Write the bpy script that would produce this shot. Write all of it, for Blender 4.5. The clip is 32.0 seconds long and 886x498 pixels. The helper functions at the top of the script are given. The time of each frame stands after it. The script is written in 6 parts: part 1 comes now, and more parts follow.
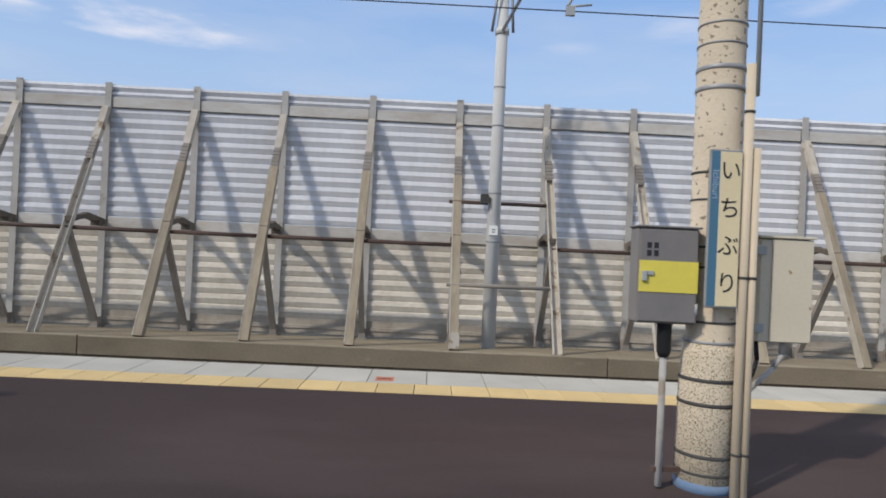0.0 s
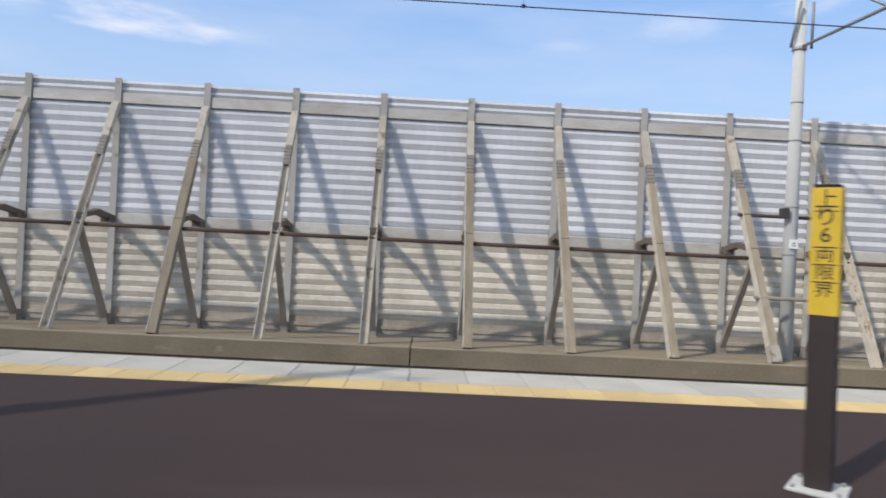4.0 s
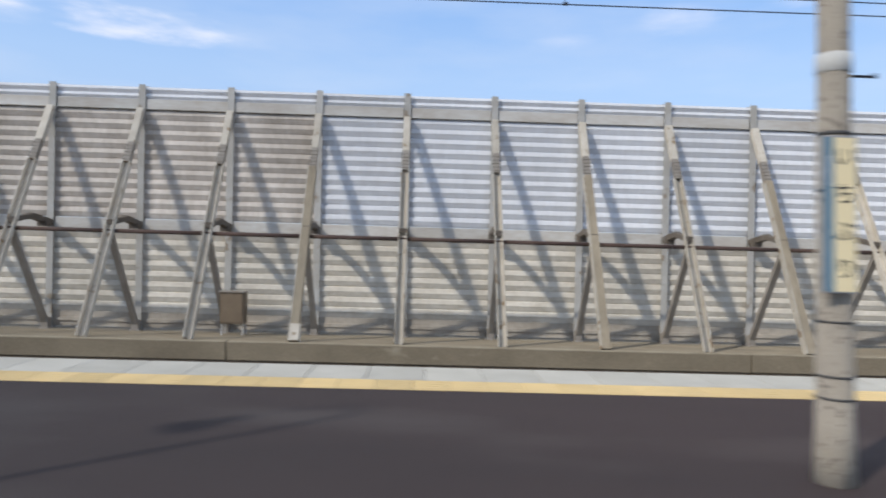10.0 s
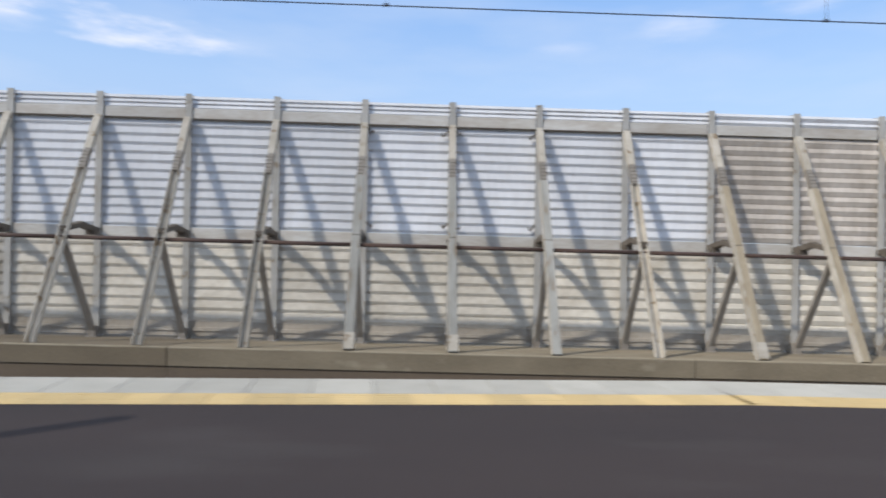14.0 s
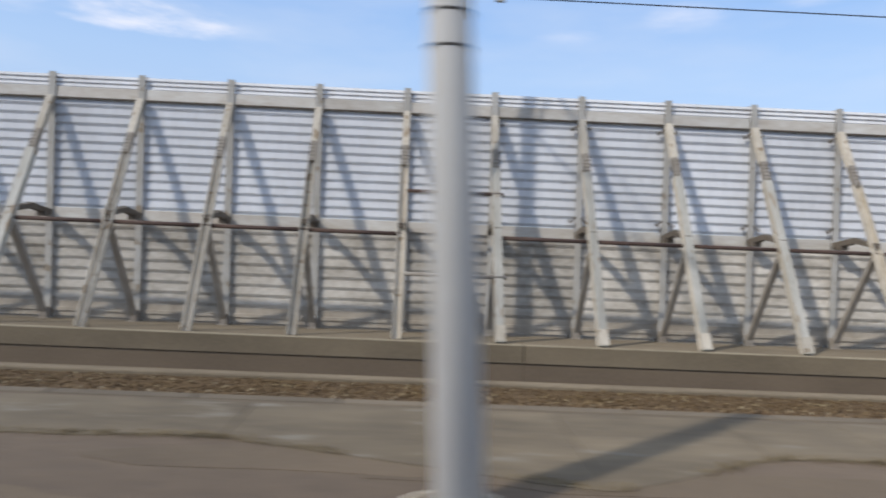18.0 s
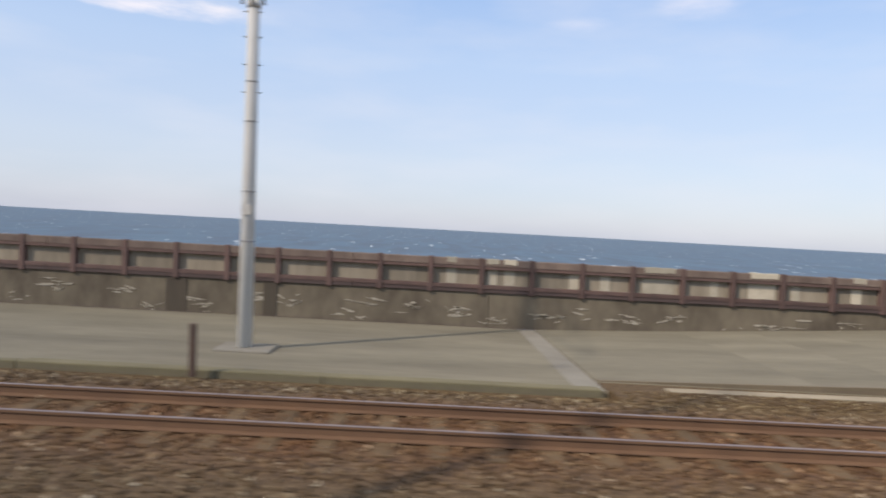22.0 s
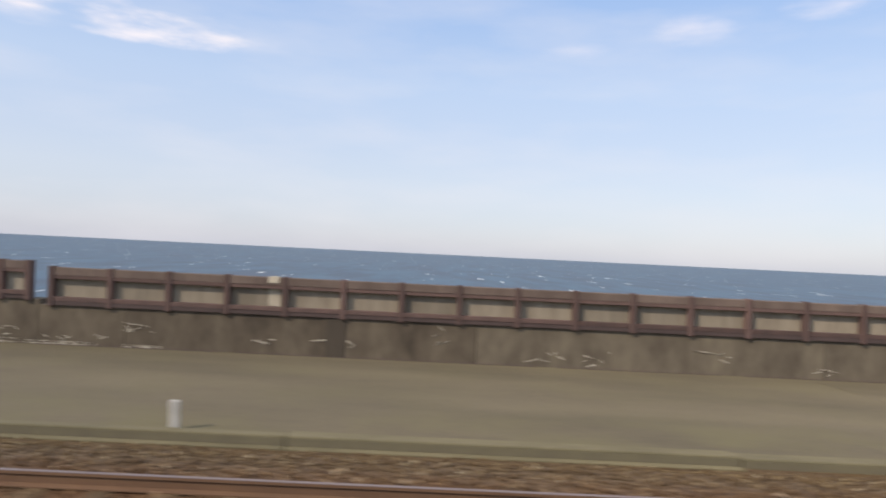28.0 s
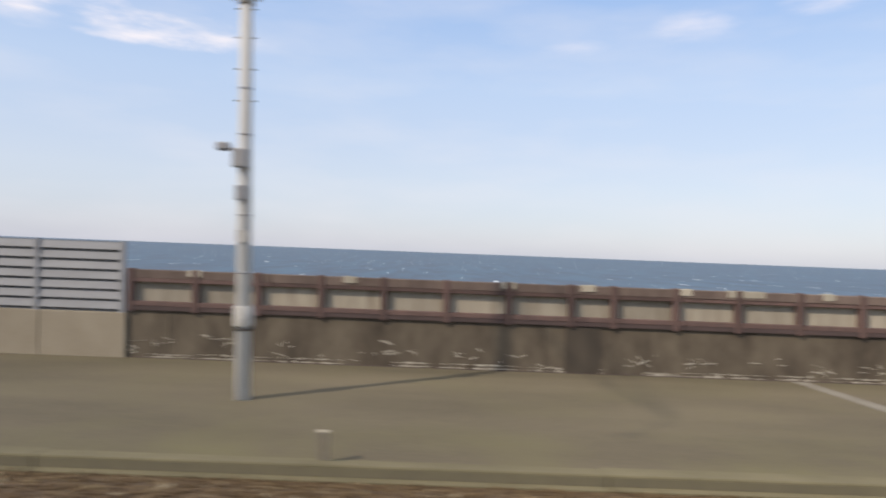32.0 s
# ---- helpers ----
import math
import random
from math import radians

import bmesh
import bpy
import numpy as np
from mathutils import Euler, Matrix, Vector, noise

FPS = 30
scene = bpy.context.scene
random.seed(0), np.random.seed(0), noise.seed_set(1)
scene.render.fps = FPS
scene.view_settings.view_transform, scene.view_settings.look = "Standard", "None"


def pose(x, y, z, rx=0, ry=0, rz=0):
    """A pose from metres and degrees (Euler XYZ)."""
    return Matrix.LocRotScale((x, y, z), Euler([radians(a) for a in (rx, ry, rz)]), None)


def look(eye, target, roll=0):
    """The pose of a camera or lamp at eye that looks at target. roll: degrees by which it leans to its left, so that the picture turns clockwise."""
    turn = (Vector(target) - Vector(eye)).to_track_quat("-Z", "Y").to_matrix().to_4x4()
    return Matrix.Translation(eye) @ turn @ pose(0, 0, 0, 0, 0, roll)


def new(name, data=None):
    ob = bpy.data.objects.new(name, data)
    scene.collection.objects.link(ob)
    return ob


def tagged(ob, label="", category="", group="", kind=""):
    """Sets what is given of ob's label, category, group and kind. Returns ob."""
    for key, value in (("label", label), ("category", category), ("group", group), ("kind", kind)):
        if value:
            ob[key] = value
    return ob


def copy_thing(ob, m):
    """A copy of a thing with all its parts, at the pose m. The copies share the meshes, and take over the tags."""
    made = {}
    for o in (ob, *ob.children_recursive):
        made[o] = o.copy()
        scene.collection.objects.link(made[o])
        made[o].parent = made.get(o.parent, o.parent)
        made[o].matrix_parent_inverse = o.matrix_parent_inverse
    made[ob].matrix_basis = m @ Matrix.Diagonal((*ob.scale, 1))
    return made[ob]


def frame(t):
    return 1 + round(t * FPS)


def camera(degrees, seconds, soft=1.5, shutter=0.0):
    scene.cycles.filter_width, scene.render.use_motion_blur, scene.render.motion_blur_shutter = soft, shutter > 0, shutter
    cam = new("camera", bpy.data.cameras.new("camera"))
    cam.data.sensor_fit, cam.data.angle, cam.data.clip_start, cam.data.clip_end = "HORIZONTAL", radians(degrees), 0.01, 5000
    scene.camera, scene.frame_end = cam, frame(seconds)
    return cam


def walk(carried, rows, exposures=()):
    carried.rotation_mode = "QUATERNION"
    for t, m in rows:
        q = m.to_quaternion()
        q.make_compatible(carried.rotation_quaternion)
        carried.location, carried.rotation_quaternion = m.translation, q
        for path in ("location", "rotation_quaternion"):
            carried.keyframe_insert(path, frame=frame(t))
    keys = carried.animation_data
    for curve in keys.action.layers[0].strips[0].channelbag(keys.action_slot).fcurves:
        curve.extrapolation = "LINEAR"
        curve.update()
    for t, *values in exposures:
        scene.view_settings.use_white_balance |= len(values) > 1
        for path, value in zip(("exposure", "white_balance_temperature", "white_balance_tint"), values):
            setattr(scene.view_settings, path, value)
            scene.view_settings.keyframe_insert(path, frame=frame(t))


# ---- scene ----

# camera: seconds, way along the line, offset to the sea, pitch, roll, turn to the right
EYE = 2.35
PATH = [
    (0.0, 9.49, 0.00, 0.19, 2.68, 0.99),
    (0.5, 9.22, 0.00, 0.12, 2.77, 1.10),
    (1.0, 8.80, 0.00, 0.07, 2.68, 1.15),
    (1.5, 8.17, 0.00, 0.06, 2.69, 1.41),
    (2.0, 7.40, 0.00, 0.03, 2.77, 1.59),
    (2.5, 6.54, 0.00, 0.07, 2.80, 1.59),
    (3.0, 5.53, 0.00, 0.04, 2.86, 1.58),
    (3.5, 4.38, 0.00, 0.02, 2.91, 1.57),
    (4.0, 3.09, 0.00, -0.01, 2.96, 1.56),
    (4.5, 1.66, 0.00, -0.03, 3.01, 1.55),
    (5.0, 0.12, 0.00, -0.12, 2.94, 1.42),
    (5.5, -1.57, 0.00, -0.19, 2.68, 1.30),
    (6.0, -3.35, 0.00, -0.12, 2.38, 0.99),
    (6.5, -5.41, 0.00, -0.23, 2.38, 1.10),
    (7.0, -7.56, 0.00, -0.19, 2.44, 1.19),
    (7.5, -9.81, 0.00, -0.19, 2.50, 1.22),
    (8.0, -12.24, 0.00, -0.26, 2.68, 0.94),
    (8.5, -14.79, 0.00, -0.18, 2.52, 0.82),
    (9.0, -17.52, 0.00, -0.24, 2.46, 1.01),
    (9.5, -20.40, 0.00, -0.08, 2.18, 1.23),
    (10.0, -23.49, 0.00, -0.18, 1.65, 1.39),
    (10.5, -26.68, 0.00, -0.07, 1.56, 1.54),
    (11.0, -29.90, 0.00, 0.05, 1.54, 1.25),
    (11.5, -33.22, 0.00, 0.31, 1.67, 0.84),
    (12.0, -36.73, 0.00, 0.22, 1.87, 0.75),
    (12.5, -40.41, 0.00, 0.32, 1.84, 0.58),
    (13.0, -44.21, 0.00, 0.38, 1.73, 0.52),
    (13.5, -48.24, 0.00, 0.27, 1.46, 0.68),
    (14.0, -52.50, 0.00, 0.42, 1.59, 1.26),
    (14.5, -56.67, 0.00, 0.36, 2.12, 1.15),
    (15.0, -60.97, 0.00, 0.20, 2.49, 1.21),
    (15.5, -65.40, 0.00, 0.07, 2.49, 1.23),
    (16.0, -69.95, 0.00, -0.06, 2.48, 1.25),
    (16.5, -74.64, 0.00, -0.19, 2.47, 1.27),
    (17.0, -79.45, 0.00, -0.32, 2.46, 1.29),
    (17.5, -84.38, 0.00, -0.45, 2.46, 1.31),
    (18.0, -89.44, 0.00, -0.58, 2.45, 1.32),
    (18.5, -94.61, 0.00, -0.69, 2.20, 0.87),
    (19.0, -99.92, 0.00, -0.94, 1.99, 0.57),
    (19.5, -105.38, 0.00, -0.92, 2.16, 0.54),
    (20.0, -110.98, 0.10, -1.27, 1.93, 0.57),
    (20.5, -116.71, 0.28, -1.48, 2.41, 0.48),
    (21.0, -122.64, 0.38, -1.60, 2.57, 0.56),
    (21.5, -128.59, 0.53, -1.66, 2.90, 0.68),
    (22.0, -134.62, 0.68, -1.76, 3.10, 0.75),
    (22.5, -140.75, 0.84, -1.88, 2.85, 0.76),
    (23.0, -146.97, 0.99, -1.88, 2.81, 0.78),
    (23.5, -153.27, 1.15, -1.84, 2.65, 0.79),
    (24.0, -159.64, 1.30, -1.71, 2.48, 0.80),
    (24.5, -166.12, 1.49, -1.42, 2.47, 0.76),
    (25.0, -172.70, 1.69, -1.08, 2.46, 0.72),
    (25.5, -179.38, 1.88, -0.64, 2.45, 0.68),
    (26.0, -186.17, 2.06, -0.20, 2.52, 0.64),
    (26.5, -193.14, 2.25, 0.15, 2.67, 0.60),
    (27.0, -200.26, 2.44, 0.24, 2.70, 0.56),
    (27.5, -207.56, 2.62, 0.34, 2.72, 0.52),
    (28.0, -215.05, 2.79, 0.39, 2.75, 0.48),
    (28.5, -222.71, 2.95, 0.44, 2.77, 0.44),
    (29.0, -230.57, 3.12, 0.49, 2.80, 0.40),
    (29.5, -238.61, 3.29, 0.49, 2.72, 0.40),
    (30.0, -246.84, 3.45, 0.49, 2.67, 0.40),
    (30.5, -255.27, 3.58, 0.49, 2.48, 0.40),
    (31.0, -263.95, 3.72, 0.44, 2.30, 0.40),
    (31.5, -272.80, 3.83, 0.32, 2.25, 0.40),
    (32.0, -281.80, 3.94, 0.24, 2.19, 0.40),
]


def eye_row(t, x, y, pitch, roll, turn):
    p, w = radians(pitch), radians(turn)
    eye = Vector((x, y, EYE))
    ahead = Vector((math.sin(w) * math.cos(p), math.cos(w) * math.cos(p), math.sin(p)))
    return t, look(eye, eye + ahead, roll)


# the sensor reads its rows from top to bottom while the train rolls on
READOUT, OPEN = 0.42, 0.28
cam = camera(67.65, 32.0, soft=1.8, shutter=READOUT + OPEN)
scene.cycles.rolling_shutter_type, scene.cycles.rolling_shutter_duration = "TOP", OPEN / (READOUT + OPEN)
walk(cam, [eye_row(*r) for r in PATH], exposures=[(0, 0.07, 6530, 10), (1.5, 0.14, 6480, 10), (3, 0.23, 6430, 10), (5, 0.24, 6480, 10), (7, 0.2, 6430, 9.5), (10, 0.26, 6330, 9), (13, 0.26, 6280, 8.5), (15, 0.31, 6520, 9.5), (18, 0.27, 6520, 9.5), (20, 0.2, 6550, 9), (21.2, 0.32, 7030, 12.5), (22, 0.34, 7230, 13.5), (23, 0.35, 7430, 14), (24, 0.35, 7480, 14.5), (26, 0.35, 7430, 14), (30, 0.37, 7630, 15), (32, 0.35, 7480, 14)])

# ---- light ----
SUN_EL, SUN_AZ = radians(38), radians(229)
sky = bpy.data.worlds.new("sky")
scene.world = sky
sky.use_nodes = True
wn, wl = sky.node_tree.nodes, sky.node_tree.links
wn.clear()
w_out = wn.new("ShaderNodeOutputWorld")
w_bg = wn.new("ShaderNodeBackground")
w_sky = wn.new("ShaderNodeTexSky")
w_sky.sky_type = "NISHITA"
w_sky.sun_disc = False
w_sky.sun_elevation, w_sky.sun_rotation = SUN_EL, SUN_AZ
w_sky.air_density, w_sky.dust_density, w_sky.ozone_density = 1.0, 0.6, 2.0
w_bg.inputs["Strength"].default_value = 0.145
w_tc = wn.new("ShaderNodeTexCoord")
w_sep = wn.new("ShaderNodeSeparateXYZ")
wl.new(w_tc.outputs["Generated"], w_sep.inputs[0])


def w_math(op, a, b=None, c=None):
    n = wn.new("ShaderNodeMath")
    n.operation = op
    for i, q in enumerate((a, b, c)):
        if isinstance(q, (int, float)):
            n.inputs[i].default_value = q
        elif q is not None:
            wl.new(q, n.inputs[i])
    return n.outputs[0]


def w_mix(fac, a, b):
    n = wn.new("ShaderNodeMix")
    n.data_type = "RGBA"
    for i, q in ((0, fac), (6, a), (7, b)):
        if isinstance(q, float):
            n.inputs[i].default_value = q
        elif isinstance(q, tuple):
            n.inputs[i].default_value = q
        else:
            wl.new(q, n.inputs[i])
    return n.outputs[2]


# hazy maritime gradient blended over the clear sky
w_grad = wn.new("ShaderNodeValToRGB")
stops = [(0.0, (2.52, 3.12, 4.5)), (0.1, (3.0, 3.7, 5.05)), (0.24, (2.7, 3.78, 5.65)), (0.36, (1.85, 3.15, 5.65)), (0.6, (4.2, 4.8, 5.9)), (1.0, (5.2, 5.5, 6.0))]
while len(w_grad.color_ramp.elements) < len(stops):
    w_grad.color_ramp.elements.new(0.5)
for e, (pos, c) in zip(w_grad.color_ramp.elements, stops):
    e.position, e.color = pos, (*c, 1)
wl.new(w_sep.outputs["Z"], w_grad.inputs["Fac"])
w_col = w_mix(0.75, w_sky.outputs["Color"], w_grad.outputs["Color"])
# thin clouds: azimuth, elevation, half width, half height, strength
w_az = w_math("ARCTAN2", w_sep.outputs["X"], w_sep.outputs["Y"])
w_el = w_math("ARCSINE", w_sep.outputs["Z"])
w_noise = wn.new("ShaderNodeTexNoise")
w_noise.inputs["Scale"].default_value, w_noise.inputs["Detail"].default_value = 9.0, 7
w_map = wn.new("ShaderNodeMapping")
w_map.inputs["Scale"].default_value = (1, 1, 4)
wl.new(w_tc.outputs["Generated"], w_map.inputs["Vector"])
wl.new(w_map.outputs["Vector"], w_noise.inputs["Vector"])
w_n = w_math("SUBTRACT", w_noise.outputs["Fac"], 0.5)
for az, el, wa, we, k in ((-25.3, 16.5, 7.5, 1.5, 0.7), (-33.0, 16.2, 4.5, 1.3, 0.45), (-18.0, 16.2, 7.5, 0.9, 0.35), (11.5, 17.2, 3.2, 0.6, 0.4), (21.0, 18.6, 3.4, 1.3, 0.45), (31.0, 19.4, 4.5, 1.2, 0.5), (-6.0, 20.5, 5.0, 0.5, 0.2)):
    da = w_math("MULTIPLY", w_math("SUBTRACT", w_az, radians(az)), 1 / radians(wa))
    de = w_math("MULTIPLY", w_math("SUBTRACT", w_el, radians(el)), 1 / radians(we))
    d2 = w_math("ADD", w_math("MULTIPLY", da, da), w_math("MULTIPLY", de, de))
    d2 = w_math("MULTIPLY_ADD", w_n, 4.5, d2)
    mask = w_math("MULTIPLY", w_math("MULTIPLY", w_math("SUBTRACT", 1.25, d2), 0.8), k)
    mr = wn.new("ShaderNodeMapRange")
    mr.interpolation_type = "SMOOTHSTEP"
    mr.inputs["To Max"].default_value = k
    wl.new(mask, mr.inputs["Value"])
    w_col = w_mix(mr.outputs[0], w_col, (6.3, 6.05, 6.3, 1.0))
# thin uneven veil of haze
w_veil = wn.new("ShaderNodeTexNoise")
w_veil.inputs["Scale"].default_value, w_veil.inputs["Detail"].default_value = 4.0, 6
wl.new(w_map.outputs["Vector"], w_veil.inputs["Vector"])
w_vr = wn.new("ShaderNodeMapRange")
w_vr.inputs["From Min"].default_value, w_vr.inputs["From Max"].default_value, w_vr.inputs["To Max"].default_value = 0.42, 0.75, 0.28
wl.new(w_veil.outputs["Fac"], w_vr.inputs["Value"])
w_col = w_mix(w_vr.outputs[0], w_col, (4.4, 4.75, 5.5, 1.0))
wl.new(w_col, w_bg.inputs["Color"])
wl.new(w_bg.outputs["Background"], w_out.inputs["Surface"])

sun = new("sun", bpy.data.lights.new("sun", "SUN"))
sun.data.energy, sun.data.angle, sun.data.color = 2.32, radians(2.0), (1.0, 0.93, 0.83)
to_sun = Vector((math.sin(SUN_AZ) * math.cos(SUN_EL), math.cos(SUN_AZ) * math.cos(SUN_EL), math.sin(SUN_EL)))
sun.matrix_world = look(to_sun * 60, (0, 0, 0))


# ---- materials ----
def ramp(nodes, stops):
    r = nodes.new("ShaderNodeValToRGB")
    els = r.color_ramp.elements
    while len(els) < len(stops):
        els.new(0.5)
    for e, (pos, c) in zip(els, stops):
        e.position, e.color = pos, (*c, 1) if len(c) == 3 else c
    return r


def surface(name, base, alt=None, rough=0.7, metal=0.0, grain=40.0, stain=1.5, stretch=(1, 1, 1), bump=0.2, amount=0.5, specks=None, per_piece=0.0, speck_scale=30.0, speck_cut=0.62, speck_soft=0.04, spec=0.4, dull=0.5):
    """A weathered surface: stains and grain between two colours, optional dark specks, relief."""
    m = bpy.data.materials.new(name)
    m.use_nodes = True
    n, l = m.node_tree.nodes, m.node_tree.links
    b = n["Principled BSDF"]
    b.inputs["Metallic"].default_value = metal
    b.inputs["Specular IOR Level"].default_value = spec
    b.inputs["Diffuse Roughness"].default_value = dull
    tc = n.new("ShaderNodeTexCoord")
    mp = n.new("ShaderNodeMapping")
    mp.inputs["Scale"].default_value = stretch
    info = n.new("ShaderNodeObjectInfo")
    shift = n.new("ShaderNodeVectorMath")
    shift.operation = "ADD"
    rnd = n.new("ShaderNodeMath")
    rnd.operation = "MULTIPLY"
    rnd.inputs[1].default_value = 57.0
    l.new(info.outputs["Random"], rnd.inputs[0])
    l.new(tc.outputs["Object"], mp.inputs["Vector"])
    l.new(mp.outputs["Vector"], shift.inputs[0])
    l.new(rnd.outputs[0], shift.inputs[1])
    big, fine = n.new("ShaderNodeTexNoise"), n.new("ShaderNodeTexNoise")
    big.inputs["Scale"].default_value, big.inputs["Detail"].default_value = stain, 6
    fine.inputs["Scale"].default_value, fine.inputs["Detail"].default_value = grain, 4
    for tex in (big, fine):
        l.new(shift.outputs[0], tex.inputs["Vector"])
    add = n.new("ShaderNodeMix")
    add.data_type = "FLOAT"
    add.inputs[0].default_value = 0.35
    l.new(big.outputs["Fac"], add.inputs[2])
    l.new(fine.outputs["Fac"], add.inputs[3])
    alt = alt or tuple(c * 0.6 for c in base)
    lo, hi = 0.5 - 0.22 * amount, 0.5 + 0.22 * amount
    r = ramp(n, [(max(lo - 0.1, 0), alt), (min(hi + 0.1, 1), base)])
    l.new(add.outputs[0], r.inputs["Fac"])
    colour = r.outputs["Color"]
    if specks:
        sp = n.new("ShaderNodeTexNoise")
        sp.inputs["Scale"].default_value, sp.inputs["Detail"].default_value = speck_scale, 3
        l.new(shift.outputs[0], sp.inputs["Vector"])
        cut = ramp(n, [(speck_cut, (0, 0, 0)), (speck_cut + speck_soft, (1, 1, 1))])
        l.new(sp.outputs["Fac"], cut.inputs["Fac"])
        mx = n.new("ShaderNodeMix")
        mx.data_type = "RGBA"
        l.new(cut.outputs["Color"], mx.inputs[0])
        l.new(colour, mx.inputs[6])
        mx.inputs[7].default_value = (*specks, 1)
        colour = mx.outputs[2]
    if per_piece:
        hsv = n.new("ShaderNodeHueSaturation")
        mr = n.new("ShaderNodeMapRange")
        mr.inputs["To Min"].default_value, mr.inputs["To Max"].default_value = 1 - per_piece, 1 + per_piece
        l.new(info.outputs["Random"], mr.inputs["Value"])
        l.new(mr.outputs[0], hsv.inputs["Value"])
        l.new(colour, hsv.inputs["Color"])
        colour = hsv.outputs["Color"]
    l.new(colour, b.inputs["Base Color"])
    rr = n.new("ShaderNodeMapRange")
    rr.inputs["To Min"].default_value, rr.inputs["To Max"].default_value = max(rough - 0.12, 0.05), min(rough + 0.12, 1)
    l.new(fine.outputs["Fac"], rr.inputs["Value"])
    l.new(rr.outputs[0], b.inputs["Roughness"])
    if bump:
        bp = n.new("ShaderNodeBump")
        bp.inputs["Strength"].default_value, bp.inputs["Distance"].default_value = bump, 0.02
        l.new(fine.outputs["Fac"], bp.inputs["Height"])
        l.new(bp.outputs["Normal"], b.inputs["Normal"])
    return m


M = {}
M["sheet"] = surface("galvanised_sheet", (0.7797, 0.7847, 0.8049), (0.6218, 0.6218, 0.635), rough=0.75, metal=0.0, grain=9, stain=0.9, stretch=(1, 1, 0.35), bump=0.04, per_piece=0.06, spec=0.2, amount=0.4)
# copy of the sheet, its colour lowered for the veiled sun on the far bays
M["sheet_dim"] = surface("dimmed_sheet", (0.6939, 0.7102, 0.7445), (0.5534, 0.5627, 0.5874), rough=0.75, metal=0.0, grain=9, stain=0.9, stretch=(1, 1, 0.35), bump=0.04, per_piece=0.06, spec=0.2, amount=0.4)
M["sheet_low"] = surface("dusty_sheet", (0.777, 0.728, 0.6426), (0.525, 0.4784, 0.4029), rough=0.7, grain=9, stain=1.1, stretch=(0.8, 1, 1.2), bump=0.04, per_piece=0.08, spec=0.25, amount=0.35)
M["sheet_low_old"] = surface("stained_sheet", (0.616, 0.583, 0.5335), (0.3248, 0.2934, 0.2486), rough=0.7, grain=9, stain=1.3, stretch=(0.7, 1, 1.3), bump=0.04, per_piece=0.14, spec=0.2, amount=0.3)
M["skirt"] = surface("grey_skirt", (0.5028, 0.4503, 0.381), (0.3188, 0.2777, 0.2268), rough=0.7, grain=9, stain=1.4, bump=0.05, per_piece=0.1, spec=0.25, amount=0.3)
M["sheet_brown"] = surface("weathered_sheet", (0.7068, 0.6486, 0.587), (0.425, 0.3694, 0.3119), rough=0.6, grain=9, stain=1.3, stretch=(1, 1, 0.5), bump=0.05, per_piece=0.08, spec=0.35, amount=0.35)
M["band"] = surface("pale_band", (0.66, 0.645, 0.61), (0.48, 0.43, 0.37), rough=0.6, grain=9, stain=1.6, stretch=(0.6, 1, 2), bump=0.05, per_piece=0.1, amount=0.3)
M["post"] = surface("post_steel", (0.52, 0.51, 0.49), (0.38, 0.355, 0.31), rough=0.55, grain=30, stain=2, bump=0.08, per_piece=0.08, specks=(0.3, 0.25, 0.19), speck_scale=3.5, speck_cut=0.62, speck_soft=0.08)
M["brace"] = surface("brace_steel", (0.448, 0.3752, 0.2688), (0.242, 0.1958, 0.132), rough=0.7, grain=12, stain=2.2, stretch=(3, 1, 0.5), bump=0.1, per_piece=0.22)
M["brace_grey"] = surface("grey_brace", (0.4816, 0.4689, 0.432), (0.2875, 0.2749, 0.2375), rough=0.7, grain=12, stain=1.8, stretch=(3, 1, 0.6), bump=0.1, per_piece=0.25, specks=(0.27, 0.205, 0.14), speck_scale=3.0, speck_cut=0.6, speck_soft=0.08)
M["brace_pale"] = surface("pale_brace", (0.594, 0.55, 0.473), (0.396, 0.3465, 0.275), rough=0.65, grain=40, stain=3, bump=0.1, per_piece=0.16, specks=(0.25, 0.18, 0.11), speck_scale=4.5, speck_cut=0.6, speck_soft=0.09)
# darker brace steel: shade on struts and shoes is part of the colour
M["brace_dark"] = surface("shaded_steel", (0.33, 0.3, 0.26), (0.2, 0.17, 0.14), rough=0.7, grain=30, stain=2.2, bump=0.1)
M["rust"] = surface("rusty_steel", (0.11, 0.068, 0.052), (0.065, 0.042, 0.036), rough=0.8, grain=35, stain=3, bump=0.2)
M["kerb"] = surface("kerb_concrete", (0.275, 0.228, 0.158), (0.175, 0.143, 0.098), rough=0.9, grain=30, stain=1.6, stretch=(0.6, 1, 1), bump=0.35, amount=0.4, specks=(0.34, 0.295, 0.215), speck_scale=2.2, speck_cut=0.66, speck_soft=0.1)
M["kerb_low"] = surface("brown_footing", (0.185, 0.142, 0.1), (0.115, 0.088, 0.063), rough=0.9, grain=20, stain=1.0, stretch=(0.5, 1, 1), bump=0.3, amount=0.7)
M["kerb_worn"] = surface("worn_kerb_edge", (0.36, 0.31, 0.225), (0.21, 0.172, 0.118), rough=0.9, grain=14, stain=2.5, stretch=(0.4, 1, 1), bump=0.3, amount=0.6)
# more olive kerb concrete, darkened to stand in for weaker sun further along
M["kerb_dim"] = surface("dimmed_kerb_concrete", (0.2145, 0.1728, 0.117), (0.132, 0.106, 0.073), rough=0.9, grain=30, stain=0.9, stretch=(0.6, 1, 1), bump=0.3, amount=0.4)
